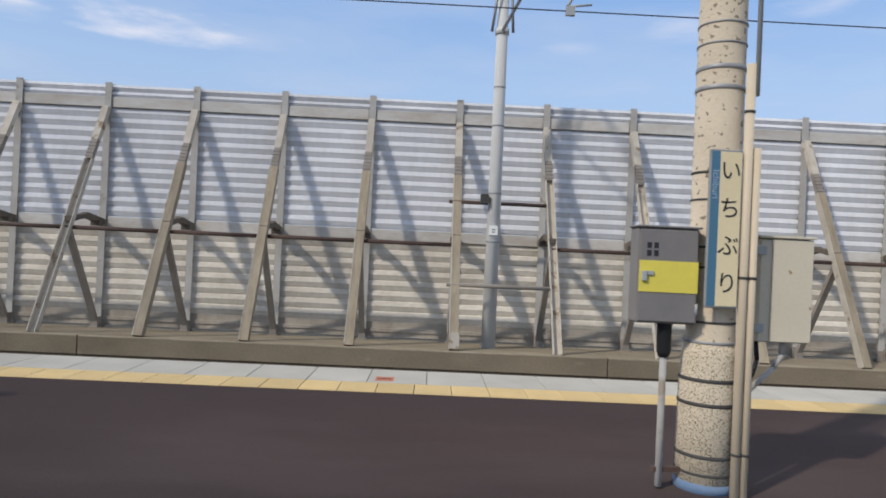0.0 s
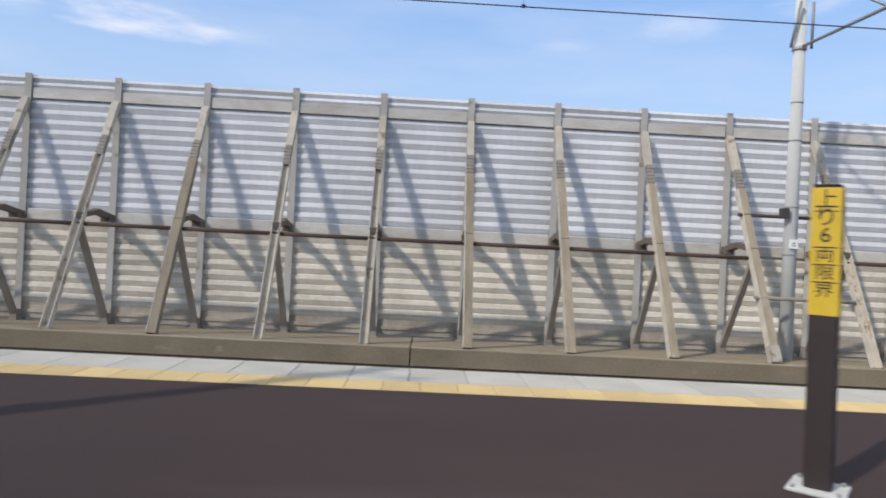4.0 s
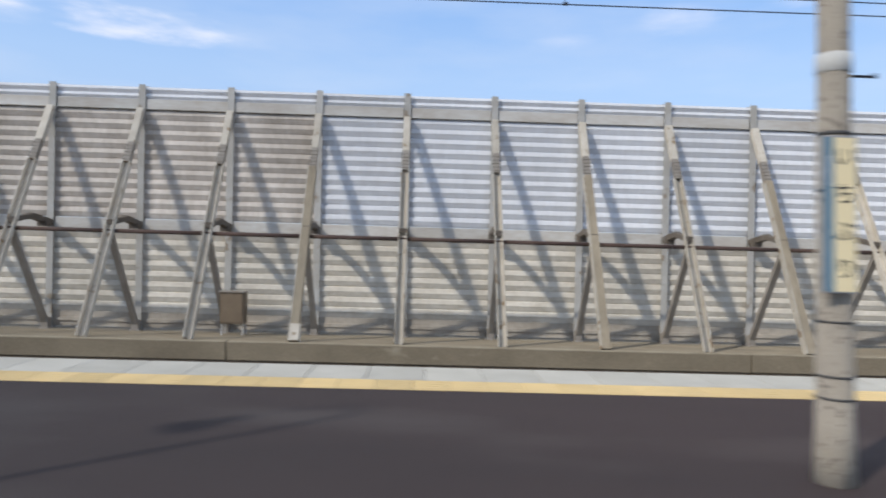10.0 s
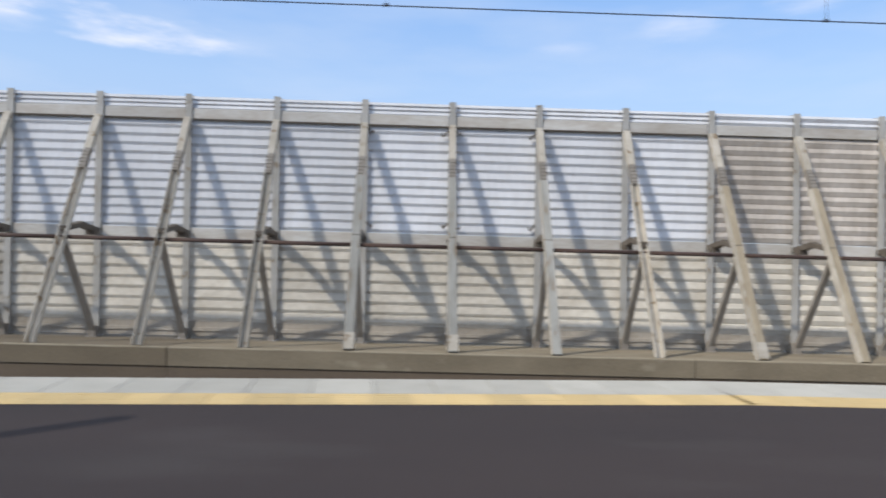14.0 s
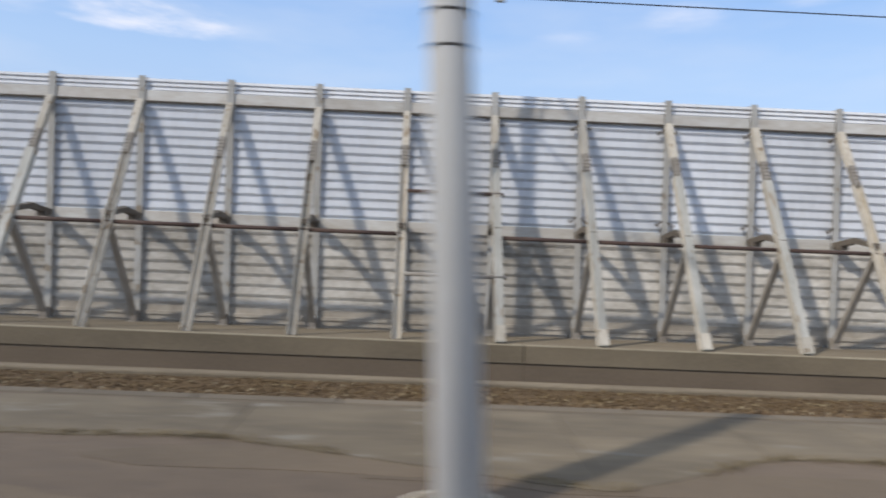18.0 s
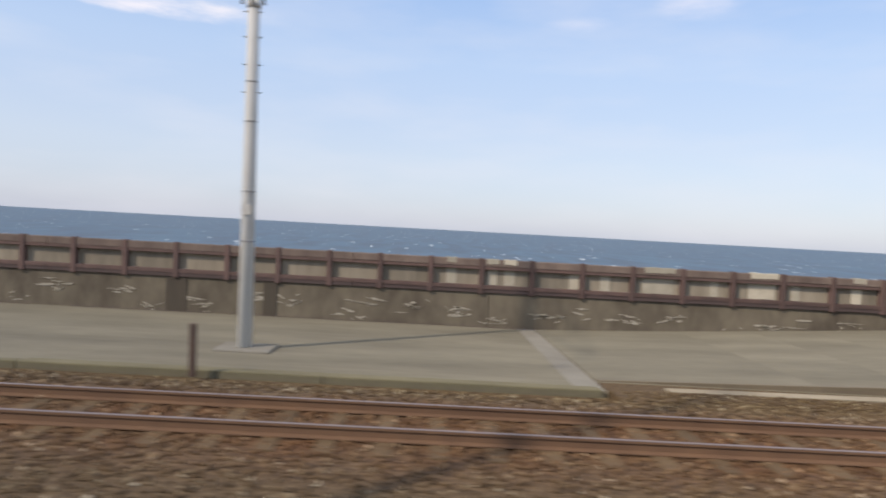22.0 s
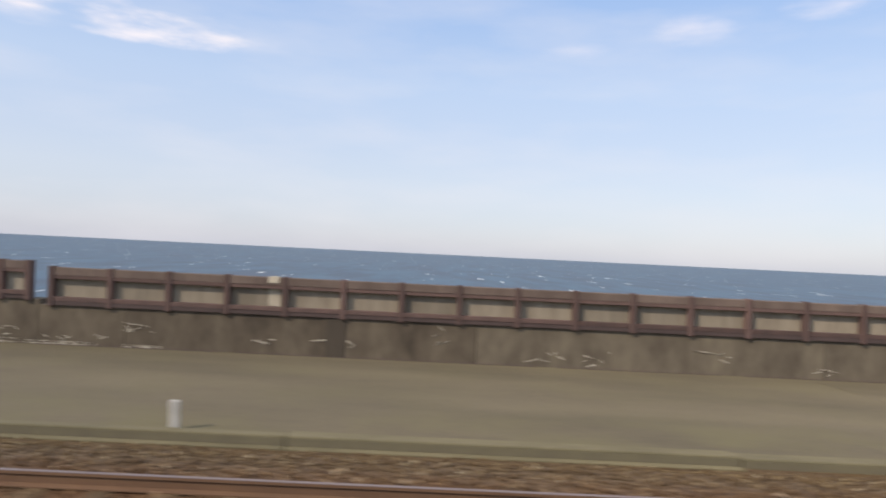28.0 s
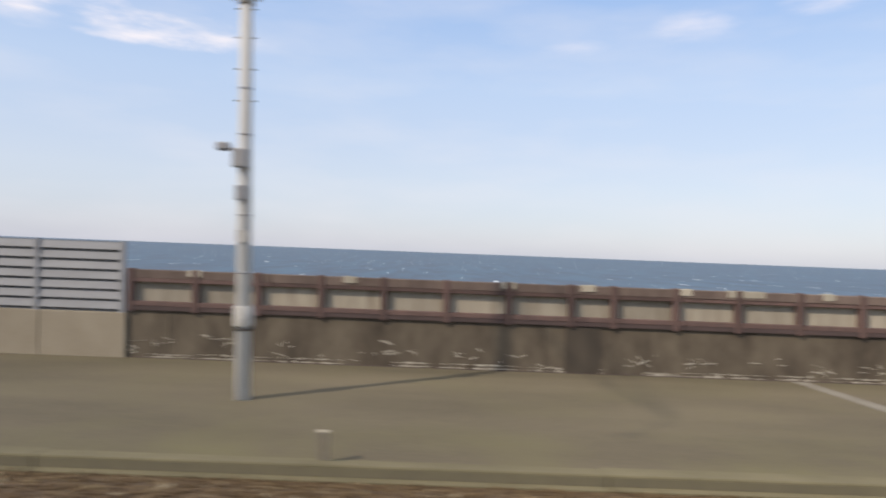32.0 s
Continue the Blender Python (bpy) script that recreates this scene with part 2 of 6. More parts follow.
M["drain"] = surface("drain_concrete", (0.235, 0.19, 0.132), (0.13, 0.104, 0.072), rough=0.92, grain=16, stain=1.4, stretch=(0.4, 1, 1), bump=0.3, amount=0.3)
M["concrete"] = surface("concrete", (0.4, 0.385, 0.34), (0.3, 0.28, 0.235), rough=0.9, grain=40, stain=0.8, bump=0.3)
M["asphalt"] = surface("asphalt", (0.0589, 0.0383, 0.035), (0.0385, 0.027, 0.0259), rough=0.88, grain=120, stain=0.8, stretch=(0.35, 1, 1), bump=0.35, amount=0.35, specks=(0.078, 0.057, 0.052), speck_scale=0.9, speck_cut=0.55, speck_soft=0.25, spec=0.22)


def along_x(m, tint, x0, x1):
    """Tints a surface by its place along x, from none at x0 to full at x1."""
    n, l = m.node_tree.nodes, m.node_tree.links
    b = n["Principled BSDF"].inputs["Base Color"]
    geo, sep, far, mix = (n.new("ShaderNode" + k) for k in ("NewGeometry", "SeparateXYZ", "MapRange", "Mix"))
    l.new(geo.outputs["Position"], sep.inputs[0])
    far.inputs["From Min"].default_value, far.inputs["From Max"].default_value = x0, x1
    l.new(sep.outputs["X"], far.inputs["Value"])
    mix.data_type, mix.blend_type = "RGBA", "MULTIPLY"
    l.new(far.outputs[0], mix.inputs[0])
    l.new(b.links[0].from_socket, mix.inputs[6])
    mix.inputs[7].default_value = (*tint, 1)
    l.new(mix.outputs[2], b)


along_x(M["asphalt"], (0.89, 1.06, 1.1), -15.0, -26.0)
M["slab"] = surface("white_slab", (0.47, 0.4438, 0.385), (0.3666, 0.3431, 0.2931), rough=0.85, grain=60, stain=2.5, bump=0.15, per_piece=0.08)
M["slab_grey"] = surface("grey_slab", (0.29, 0.295, 0.305), (0.23, 0.23, 0.235), rough=0.85, grain=60, stain=2, bump=0.15, per_piece=0.05)
M["yellow_tile"] = surface("yellow_tile", (0.64, 0.47, 0.22), (0.52, 0.385, 0.19), rough=0.8, grain=60, stain=3, bump=0.2, per_piece=0.1)
M["old_pave"] = surface("old_paving", (0.1523, 0.1136, 0.0806), (0.0904, 0.0679, 0.0489), rough=0.92, grain=9, stain=0.45, stretch=(0.6, 1.2, 1), bump=0.5, amount=0.35)
M["old_brown"] = surface("brown_paving", (0.1628, 0.1203, 0.0848), (0.0862, 0.0641, 0.0472), rough=0.92, grain=9, stain=0.6, stretch=(0.5, 1.2, 1), bump=0.5, amount=0.35)
M["old_mottled"] = surface("mottled_strip", (0.1898, 0.1518, 0.1028), (0.0927, 0.0739, 0.0514), rough=0.92, grain=6, stain=1.0, stretch=(0.5, 1.3, 1), bump=0.5, amount=0.4, specks=(0.19, 0.168, 0.134), speck_scale=3.0, speck_cut=0.62, speck_soft=0.12)
M["old_pale"] = surface("pale_old_concrete", (0.2883, 0.2626, 0.2091), (0.186, 0.1673, 0.1312), rough=0.92, grain=12, stain=0.8, stretch=(0.7, 1, 1), bump=0.4, amount=0.35)
M["dry_grass"] = surface("dry_grass", (0.23, 0.18, 0.105), (0.14, 0.108, 0.066), rough=0.9, grain=30, stain=2, bump=0)
M["old_edge"] = surface("old_edge_stone", (0.18, 0.1452, 0.1032), (0.105, 0.084, 0.0602), rough=0.92, grain=20, stain=0.9, bump=0.4, per_piece=0.12)
M["old_worn"] = surface("worn_paving", (0.1718, 0.1295, 0.0876), (0.0994, 0.0749, 0.0514), rough=0.92, grain=14, stain=0.8, bump=0.45, per_piece=0.08, amount=0.7)
M["cabinet"] = surface("brown_cabinet", (0.2205, 0.1656, 0.1092), (0.1575, 0.115, 0.0741), rough=0.6, grain=20, stain=3, bump=0.03)
M["peg"] = surface("weathered_peg", (0.24, 0.21, 0.165), (0.16, 0.138, 0.108), rough=0.85, grain=25, stain=4, bump=0.15)
M["soil"] = surface("bare_soil", (0.17, 0.13, 0.09), (0.1, 0.08, 0.055), rough=0.95, grain=30, stain=0.3, bump=0.5)
M["ballast"] = surface("ballast_bed", (0.18, 0.112, 0.055), (0.052, 0.032, 0.017), rough=0.95, grain=16, stain=0.9, bump=1.0, amount=0.7)
M["stone"] = surface("ballast_stone", (0.3, 0.23, 0.15), (0.11, 0.08, 0.05), rough=0.95, grain=9, stain=4, bump=0.3, amount=0.4)


def track_tint(m, fac, stops, rust, olive, pieces=False):
    """Colours a bed by its own variation, reddened beside the rails and greened on the far shoulder."""
    n, l = m.node_tree.nodes, m.node_tree.links
    geo, col, sep = n.new("ShaderNodeNewGeometry"), ramp(n, stops), n.new("ShaderNodeSeparateXYZ")
    l.new(geo.outputs["Random Per Island"] if pieces else fac, col.inputs["Fac"])
    l.new(geo.outputs["Position"], sep.inputs[0])
    out = col.outputs["Color"]
    wob = n.new("ShaderNodeTexNoise")
    wob.inputs["Scale"].default_value = 1.1
    l.new(geo.outputs["Position"], wob.inputs["Vector"])
    for lo, hi, lo2, hi2, tint, k in ((6.9, 8.0, 9.7, 10.5, rust, 0.75), (10.2, 11.0, 40.0, 41.0, olive, 0.7)):
        up, dn, mul, mix = n.new("ShaderNodeMapRange"), n.new("ShaderNodeMapRange"), n.new("ShaderNodeMath"), n.new("ShaderNodeMix")
        up.inputs["From Min"].default_value, up.inputs["From Max"].default_value = lo, hi
        dn.inputs["From Min"].default_value, dn.inputs["From Max"].default_value = lo2, hi2
        dn.inputs["To Min"].default_value, dn.inputs["To Max"].default_value = 1.5 * k, 0.0
        l.new(sep.outputs["Y"], up.inputs["Value"])
        l.new(sep.outputs["Y"], dn.inputs["Value"])
        mul.operation = "MULTIPLY"
        l.new(up.outputs[0], mul.inputs[0])
        l.new(dn.outputs[0], mul.inputs[1])
        mul2 = n.new("ShaderNodeMath")
        mul2.operation = "MULTIPLY"
        mul2.use_clamp = True
        l.new(mul.outputs[0], mul2.inputs[0])
        l.new(wob.outputs["Fac"], mul2.inputs[1])
        mix.data_type, mix.blend_type = "RGBA", "MULTIPLY"
        l.new(mul2.outputs[0], mix.inputs[0])
        l.new(out, mix.inputs[6])
        mix.inputs[7].default_value = (*tint, 1)
        out = mix.outputs[2]
    l.new(out, n["Principled BSDF"].inputs["Base Color"])


track_tint(M["stone"], None, [(0.0, (0.062, 0.039, 0.021)), (0.4, (0.112, 0.073, 0.039)), (0.75, (0.16, 0.112, 0.065)), (0.93, (0.22, 0.168, 0.106)), (1.0, (0.36, 0.31, 0.23))], (1.0, 0.62, 0.4), (0.9, 0.84, 0.6), True)
_bed = M["ballast"].node_tree.nodes.new("ShaderNodeTexNoise")
_bed.inputs["Scale"].default_value, _bed.inputs["Detail"].default_value = 14.0, 5
_pos = M["ballast"].node_tree.nodes.new("ShaderNodeNewGeometry")
M["ballast"].node_tree.links.new(_pos.outputs["Position"], _bed.inputs["Vector"])
track_tint(M["ballast"], _bed.outputs["Fac"], [(0.35, (0.05, 0.031, 0.017)), (0.5, (0.1, 0.065, 0.035)), (0.68, (0.15, 0.104, 0.06))], (1.0, 0.62, 0.4), (0.9, 0.84, 0.6))
M["rail"] = surface("rail_rust", (0.185, 0.105, 0.06), (0.115, 0.064, 0.04), rough=0.85, grain=30, stain=2, bump=0.1)
M["railhead"] = surface("rail_head", (0.24, 0.195, 0.19), (0.17, 0.13, 0.125), rough=0.5, metal=0.2, grain=30, stain=1, stretch=(0.2, 1, 1), bump=0)
M["sleeper"] = surface("sleeper", (0.147, 0.096, 0.0504), (0.0735, 0.047, 0.0261), rough=0.9, grain=25, stain=2, bump=0.3, per_piece=0.2)
M["apron"] = surface("apron_concrete", (0.1547, 0.1302, 0.0849), (0.0882, 0.0748, 0.0486), rough=0.92, grain=14, stain=0.45, stretch=(0.4, 1.1, 1), bump=0.3, amount=0.35)


def mossy(m, tint, y0, y1):
    """Patches of moss over a surface, thickest towards y0."""
    n, l = m.node_tree.nodes, m.node_tree.links
    b = n["Principled BSDF"].inputs["Base Color"]
    geo, sep, tex, far, cut, mul, mix = (n.new("ShaderNode" + k) for k in ("NewGeometry", "SeparateXYZ", "TexNoise", "MapRange", "MapRange", "Math", "Mix"))
    l.new(geo.outputs["Position"], sep.inputs[0])
    l.new(geo.outputs["Position"], tex.inputs["Vector"])
    tex.inputs["Scale"].default_value, tex.inputs["Detail"].default_value = 0.55, 7
    far.inputs["From Min"].default_value, far.inputs["From Max"].default_value = y1, y0
    far.inputs["To Min"].default_value = 0.25
    l.new(sep.outputs["Y"], far.inputs["Value"])
    cut.inputs["From Min"].default_value, cut.inputs["From Max"].default_value = 0.42, 0.68
    l.new(tex.outputs["Fac"], cut.inputs["Value"])
    mul.operation = "MULTIPLY"
    l.new(far.outputs[0], mul.inputs[0])
    l.new(cut.outputs[0], mul.inputs[1])
    mix.data_type = "RGBA"
    l.new(mul.outputs[0], mix.inputs[0])
    l.new(b.links[0].from_socket, mix.inputs[6])
    mix.inputs[7].default_value = (*tint, 1)
    l.new(mix.outputs[2], b)


mossy(M["apron"], (0.142, 0.128, 0.066), 11.8, 14.2)
M["apron_light"] = surface("pale_apron", (0.306, 0.279, 0.2115), (0.1425, 0.1283, 0.095), rough=0.92, grain=6, stain=0.55, stretch=(0.4, 1.3, 1), bump=0.3, amount=0.15)
M["apron_mid"] = surface("mottled_apron", (0.2132, 0.1914, 0.1392), (0.119, 0.1054, 0.0765), rough=0.92, grain=5, stain=0.6, stretch=(0.4, 1.5, 1), bump=0.3, amount=0.5)
M["apron_joint"] = surface("joint_fill", (0.245, 0.228, 0.192), (0.165, 0.15, 0.122), rough=0.92, grain=30, stain=1, bump=0.3)
M["apron_dark"] = surface("dark_joint", (0.147, 0.1325, 0.1045), (0.0998, 0.0901, 0.0715), rough=0.92, grain=30, stain=1, bump=0.3)
M["wall"] = surface("sea_wall_concrete", (0.205, 0.175, 0.128), (0.078, 0.062, 0.047), rough=0.92, grain=3.5, stain=0.9, stretch=(1.1, 1, 0.6), bump=0.4, amount=0.4)
M["wall_stain"] = surface("wet_stain", (0.1, 0.083, 0.062), (0.06, 0.048, 0.038), rough=0.9, grain=7, stain=1.6, stretch=(2, 1, 0.3), bump=0.4, amount=0.8)
M["wall_old"] = surface("old_wall_concrete", (0.178, 0.147, 0.107), (0.06, 0.046, 0.034), rough=0.92, grain=3.5, stain=1.0, stretch=(1.1, 1, 0.6), bump=0.4, amount=0.4)
M["wall_panel"] = surface("dull_panel", (0.33, 0.288, 0.222), (0.19, 0.16, 0.122), rough=0.85, grain=4, stain=1.4, stretch=(2.2, 1, 0.4), bump=0.25, per_piece=0.2, amount=0.5)
M["wall_panel_pale"] = surface("pale_panel", (0.43, 0.39, 0.315), (0.25, 0.215, 0.165), rough=0.85, grain=4, stain=1.4, stretch=(2.4, 1, 0.4), bump=0.25, per_piece=0.16, amount=0.5)
M["wall_frame"] = surface("rusted_frame", (0.155, 0.096, 0.084), (0.088, 0.06, 0.055), rough=0.85, grain=9, stain=1.6, stretch=(1.5, 1, 0.5), bump=0.3, per_piece=0.2)
M["wall_cap"] = surface("stained_cap", (0.215, 0.162, 0.135), (0.12, 0.088, 0.075), rough=0.9, grain=8, stain=1.1, stretch=(1.4, 1, 0.5), bump=0.4, per_piece=0.12, amount=0.3)
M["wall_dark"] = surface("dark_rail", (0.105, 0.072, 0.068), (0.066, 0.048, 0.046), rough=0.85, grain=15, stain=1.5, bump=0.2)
M["patch"] = surface("pale_patch", (0.517, 0.473, 0.385), (0.374, 0.3355, 0.264), rough=0.85, grain=14, stain=3, bump=0.15, per_piece=0.22)
M["cream"] = surface("speckled_cream", (0.72, 0.63, 0.48), (0.6, 0.51, 0.38), rough=0.75, grain=60, stain=2, bump=0.25, specks=(0.24, 0.195, 0.13), speck_scale=115, speck_cut=0.545, speck_soft=0.05)
M["cream_clean"] = surface("patchy_cream", (0.74, 0.64, 0.49), (0.62, 0.53, 0.4), rough=0.75, grain=60, stain=3, bump=0.25, specks=(0.27, 0.22, 0.16), speck_scale=26, speck_cut=0.615, speck_soft=0.03)
M["cream_old"] = surface("worn_cream", (0.4472, 0.3915, 0.3128), (0.3096, 0.2697, 0.2208), rough=0.8, grain=60, stain=3, bump=0.25, specks=(0.2, 0.17, 0.14), speck_scale=22, speck_cut=0.6)
M["cream_worn"] = surface("worn_cream_smooth", (0.7, 0.61, 0.46), (0.55, 0.47, 0.35), rough=0.8, grain=40, stain=2.5, bump=0.2, specks=(0.22, 0.185, 0.14), speck_scale=13, speck_cut=0.605, speck_soft=0.05)
M["cream_pipe"] = surface("cream_conduit", (0.66, 0.56, 0.41), (0.58, 0.49, 0.36), rough=0.5, grain=30, stain=1, bump=0.03)
M["grey_pole"] = surface("grey_pole", (0.5, 0.495, 0.485), (0.42, 0.415, 0.405), rough=0.65, grain=30, stain=1.2, stretch=(1, 1, 0.3), bump=0.05)
M["mast"] = surface("mast_concrete", (0.6944, 0.6944, 0.671), (0.5824, 0.5824, 0.561), rough=0.7, grain=50, stain=1, bump=0.08)
M["pale_pole"] = surface("pale_pole", (0.61, 0.6, 0.58), (0.52, 0.51, 0.495), rough=0.65, grain=30, stain=1.2, stretch=(1, 1, 0.3), bump=0.05)
M["mast_brown"] = surface("brown_mast", (0.4392, 0.3904, 0.3162), (0.3172, 0.2782, 0.2232), rough=0.75, grain=50, stain=1, bump=0.08)
M["pole_tan"] = surface("tan_pole", (0.5875, 0.5063, 0.3937), (0.45, 0.3812, 0.2937), rough=0.7, grain=50, stain=1.5, bump=0.06)
M["sleeve_grey"] = surface("grey_sleeve", (0.21, 0.195, 0.1938), (0.15, 0.138, 0.1364), rough=0.7, grain=40, stain=1.5, bump=0.05)
M["dark_band"] = surface("dark_band", (0.08, 0.075, 0.07), rough=0.6, bump=0)
M["steel_band"] = surface("steel_band", (0.4, 0.4, 0.4), rough=0.5, metal=0.3, bump=0)
M["blue"] = surface("blue_paint", (0.13, 0.22, 0.37), (0.2, 0.26, 0.33), rough=0.75, grain=30, stain=9, bump=0.1)
M["bollard"] = surface("brown_bollard", (0.045, 0.03, 0.028), (0.03, 0.02, 0.02), rough=0.55, grain=30, stain=2, bump=0.05)
M["marker_yellow"] = surface("sign_yellow", (0.72, 0.5, 0.035), (0.6, 0.41, 0.03), rough=0.5, grain=12, stain=3, bump=0.03)
M["yellow"] = surface("yellow_paint", (0.76, 0.66, 0.11), (0.66, 0.57, 0.1), rough=0.5, bump=0.03)
M["white_plate"] = surface("white_plate", (0.6, 0.59, 0.56), (0.42, 0.41, 0.38), rough=0.65, grain=25, stain=5, bump=0.05)
M["mast_box"] = surface("mast_box", (0.36, 0.36, 0.365), (0.28, 0.28, 0.285), rough=0.55, grain=20, stain=4, bump=0.03)
M["grey_box"] = surface("grey_enamel", (0.2296, 0.214, 0.2048), (0.1904, 0.1776, 0.1701), rough=0.5, grain=20, stain=5, bump=0.03)
M["beige_box"] = surface("beige_enamel", (0.66, 0.6, 0.47), (0.57, 0.515, 0.4), rough=0.5, bump=0.02, specks=(0.34, 0.22, 0.11), speck_scale=14, speck_cut=0.69, speck_soft=0.04)
M["galv"] = surface("galvanised_steel", (0.44, 0.455, 0.45), (0.36, 0.37, 0.365), rough=0.55, metal=0.15, grain=60, stain=4, bump=0.02)
M["louvre"] = surface("louvre_steel", (0.34, 0.35, 0.365), (0.26, 0.268, 0.28), rough=0.65, grain=20, stain=2, stretch=(0.4, 1, 1), bump=0.03)
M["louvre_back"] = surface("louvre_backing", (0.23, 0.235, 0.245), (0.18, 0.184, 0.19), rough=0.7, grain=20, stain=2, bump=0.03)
M["moss_film"] = surface("moss_film", (0.172, 0.154, 0.098), (0.135, 0.12, 0.083), rough=0.95, grain=8, stain=2, bump=0.3)
M["block"] = surface("footing_block", (0.34, 0.295, 0.225), (0.27, 0.23, 0.17), rough=0.9, grain=20, stain=1.5, bump=0.25, per_piece=0.06)
M["tie_steel"] = surface("dark_tie", (0.16, 0.135, 0.108), (0.095, 0.077, 0.06), rough=0.75, grain=30, stain=3, bump=0.15)
M["brown_tube"] = surface("brown_tube", (0.07, 0.055, 0.055), (0.05, 0.04, 0.04), rough=0.5, bump=0.02)
M["sign_white"] = surface("sign_white", (0.88, 0.865, 0.835), (0.8, 0.785, 0.75), rough=0.45, grain=8, stain=2, bump=0)
M["sign_blue"] = surface("sign_blue", (0.03, 0.34, 0.68), (0.027, 0.31, 0.62), rough=0.4, bump=0)
M["ink"] = surface("ink", (0.03, 0.03, 0.035), rough=0.5, bump=0)
M["moss"] = surface("mossy_edge", (0.1955, 0.1726, 0.104), (0.1062, 0.0944, 0.0552), rough=0.95, grain=18, stain=0.8, bump=0.3)
M["efflorescence"] = surface("white_bloom", (0.525, 0.4875, 0.4125), (0.25, 0.2188, 0.1688), rough=0.95, grain=12, stain=6, bump=0.3)
M["orange"] = surface("orange_paint", (0.42, 0.13, 0.05), (0.3, 0.1, 0.05), rough=0.7, bump=0)
M["ochre"] = surface("ochre_paint", (0.42, 0.32, 0.16), (0.32, 0.24, 0.12), rough=0.8, grain=20, stain=4, bump=0.1)
M["red"] = surface("red_sticker", (0.5, 0.17, 0.085), (0.43, 0.15, 0.075), rough=0.6, bump=0)
M["cream_sign"] = surface("cream_sign", (0.8, 0.69, 0.44), (0.74, 0.63, 0.4), rough=0.5, bump=0)
M["sign_teal"] = surface("sign_teal", (0.08, 0.2, 0.3), (0.07, 0.18, 0.27), rough=0.5, bump=0)
M["pale_ink"] = surface("pale_lettering", (0.45, 0.58, 0.75), rough=0.5, bump=0)
M["black_rubber"] = surface("black_rubber", (0.02, 0.02, 0.022), rough=0.6, bump=0)
M["mirror_orange"] = surface("orange_rim", (0.55, 0.2, 0.04), rough=0.5, bump=0)
M["rust_plate"] = surface("rusty_cover", (0.12, 0.075, 0.065), (0.08, 0.05, 0.045), rough=0.8, grain=30, stain=3, bump=0.2)
M["wire"] = surface("wire", (0.05, 0.05, 0.06), rough=0.5, metal=0.5, bump=0)


def sea_material():
    m = bpy.data.materials.new("sea_water")
    m.use_nodes = True
    n, l = m.node_tree.nodes, m.node_tree.links
    b = n["Principled BSDF"]
    b.inputs["Roughness"].default_value = 0.35
    b.inputs["IOR"].default_value = 1.33
    b.inputs["Specular IOR Level"].default_value = 0.3
    tc = n.new("ShaderNodeTexCoord")
    mp = n.new("ShaderNodeMapping")
    mp.inputs["Scale"].default_value = (0.16, 0.035, 1)
    l.new(tc.outputs["Object"], mp.inputs["Vector"])
    w = n.new("ShaderNodeTexNoise")
    w.inputs["Scale"].default_value, w.inputs["Detail"].default_value = 1.0, 8
    l.new(mp.outputs["Vector"], w.inputs["Vector"])
    r = ramp(n, [(0.38, (0.003, 0.018, 0.042)), (0.62, (0.016, 0.066, 0.112))])
    l.new(w.outputs["Fac"], r.inputs["Fac"])
    caps = n.new("ShaderNodeTexNoise")
    caps.inputs["Scale"].default_value, caps.inputs["Detail"].default_value = 1.45, 3
    l.new(mp.outputs["Vector"], caps.inputs["Vector"])
    cut = ramp(n, [(0.675, (0, 0, 0)), (0.69, (1, 1, 1))])
    l.new(caps.outputs["Fac"], cut.inputs["Fac"])
    mx = n.new("ShaderNodeMix")
    mx.data_type = "RGBA"
    l.new(cut.outputs["Color"], mx.inputs[0])
    l.new(r.outputs["Color"], mx.inputs[6])
    mx.inputs[7].default_value = (0.75, 0.78, 0.8, 1)
    l.new(mx.outputs[2], b.inputs["Base Color"])
    bp = n.new("ShaderNodeBump")
    bp.inputs["Strength"].default_value, bp.inputs["Distance"].default_value = 0.6, 0.5
    l.new(w.outputs["Fac"], bp.inputs["Height"])
    l.new(bp.outputs["Normal"], b.inputs["Normal"])
    return m


M["sea"] = sea_material()


# ---- mesh helpers ----
def box(bm, x0, x1, y0, y1, z0, z1, bevel=0.0):
    v = [bm.verts.new((x, y, z)) for x in (x0, x1) for y in (y0, y1) for z in (z0, z1)]
    f = [bm.faces.new([v[i] for i in q]) for q in ((0, 1, 3, 2), (4, 6, 7, 5), (0, 4, 5, 1), (2, 3, 7, 6), (0, 2, 6, 4), (1, 5, 7, 3))]
    if bevel:
        bmesh.ops.bevel(bm, geom=list({e for q in f for e in q.edges}), offset=bevel, segments=1, affect="EDGES", profile=0.5)
    return v


def rod(bm, a, b, r0, r1=None, seg=10, caps=True):
    """A tapered round bar from a to b."""
    a, b = Vector(a), Vector(b)
    r1 = r0 if r1 is None else r1
    d = (b - a).normalized()
    u = d.orthogonal().normalized()
    w = d.cross(u)
    ring = []
    for p, r in ((a, r0), (b, r1)):
        ring.append([bm.verts.new(p + (u * math.cos(k * math.tau / seg) + w * math.sin(k * math.tau / seg)) * r) for k in range(seg)])
    for k in range(seg):
        f = bm.faces.new((ring[0][k], ring[0][(k + 1) % seg], ring[1][(k + 1) % seg], ring[1][k]))
        f.smooth = True
    if caps:
        bm.faces.new(ring[0][::-1])
        bm.faces.new(ring[1])


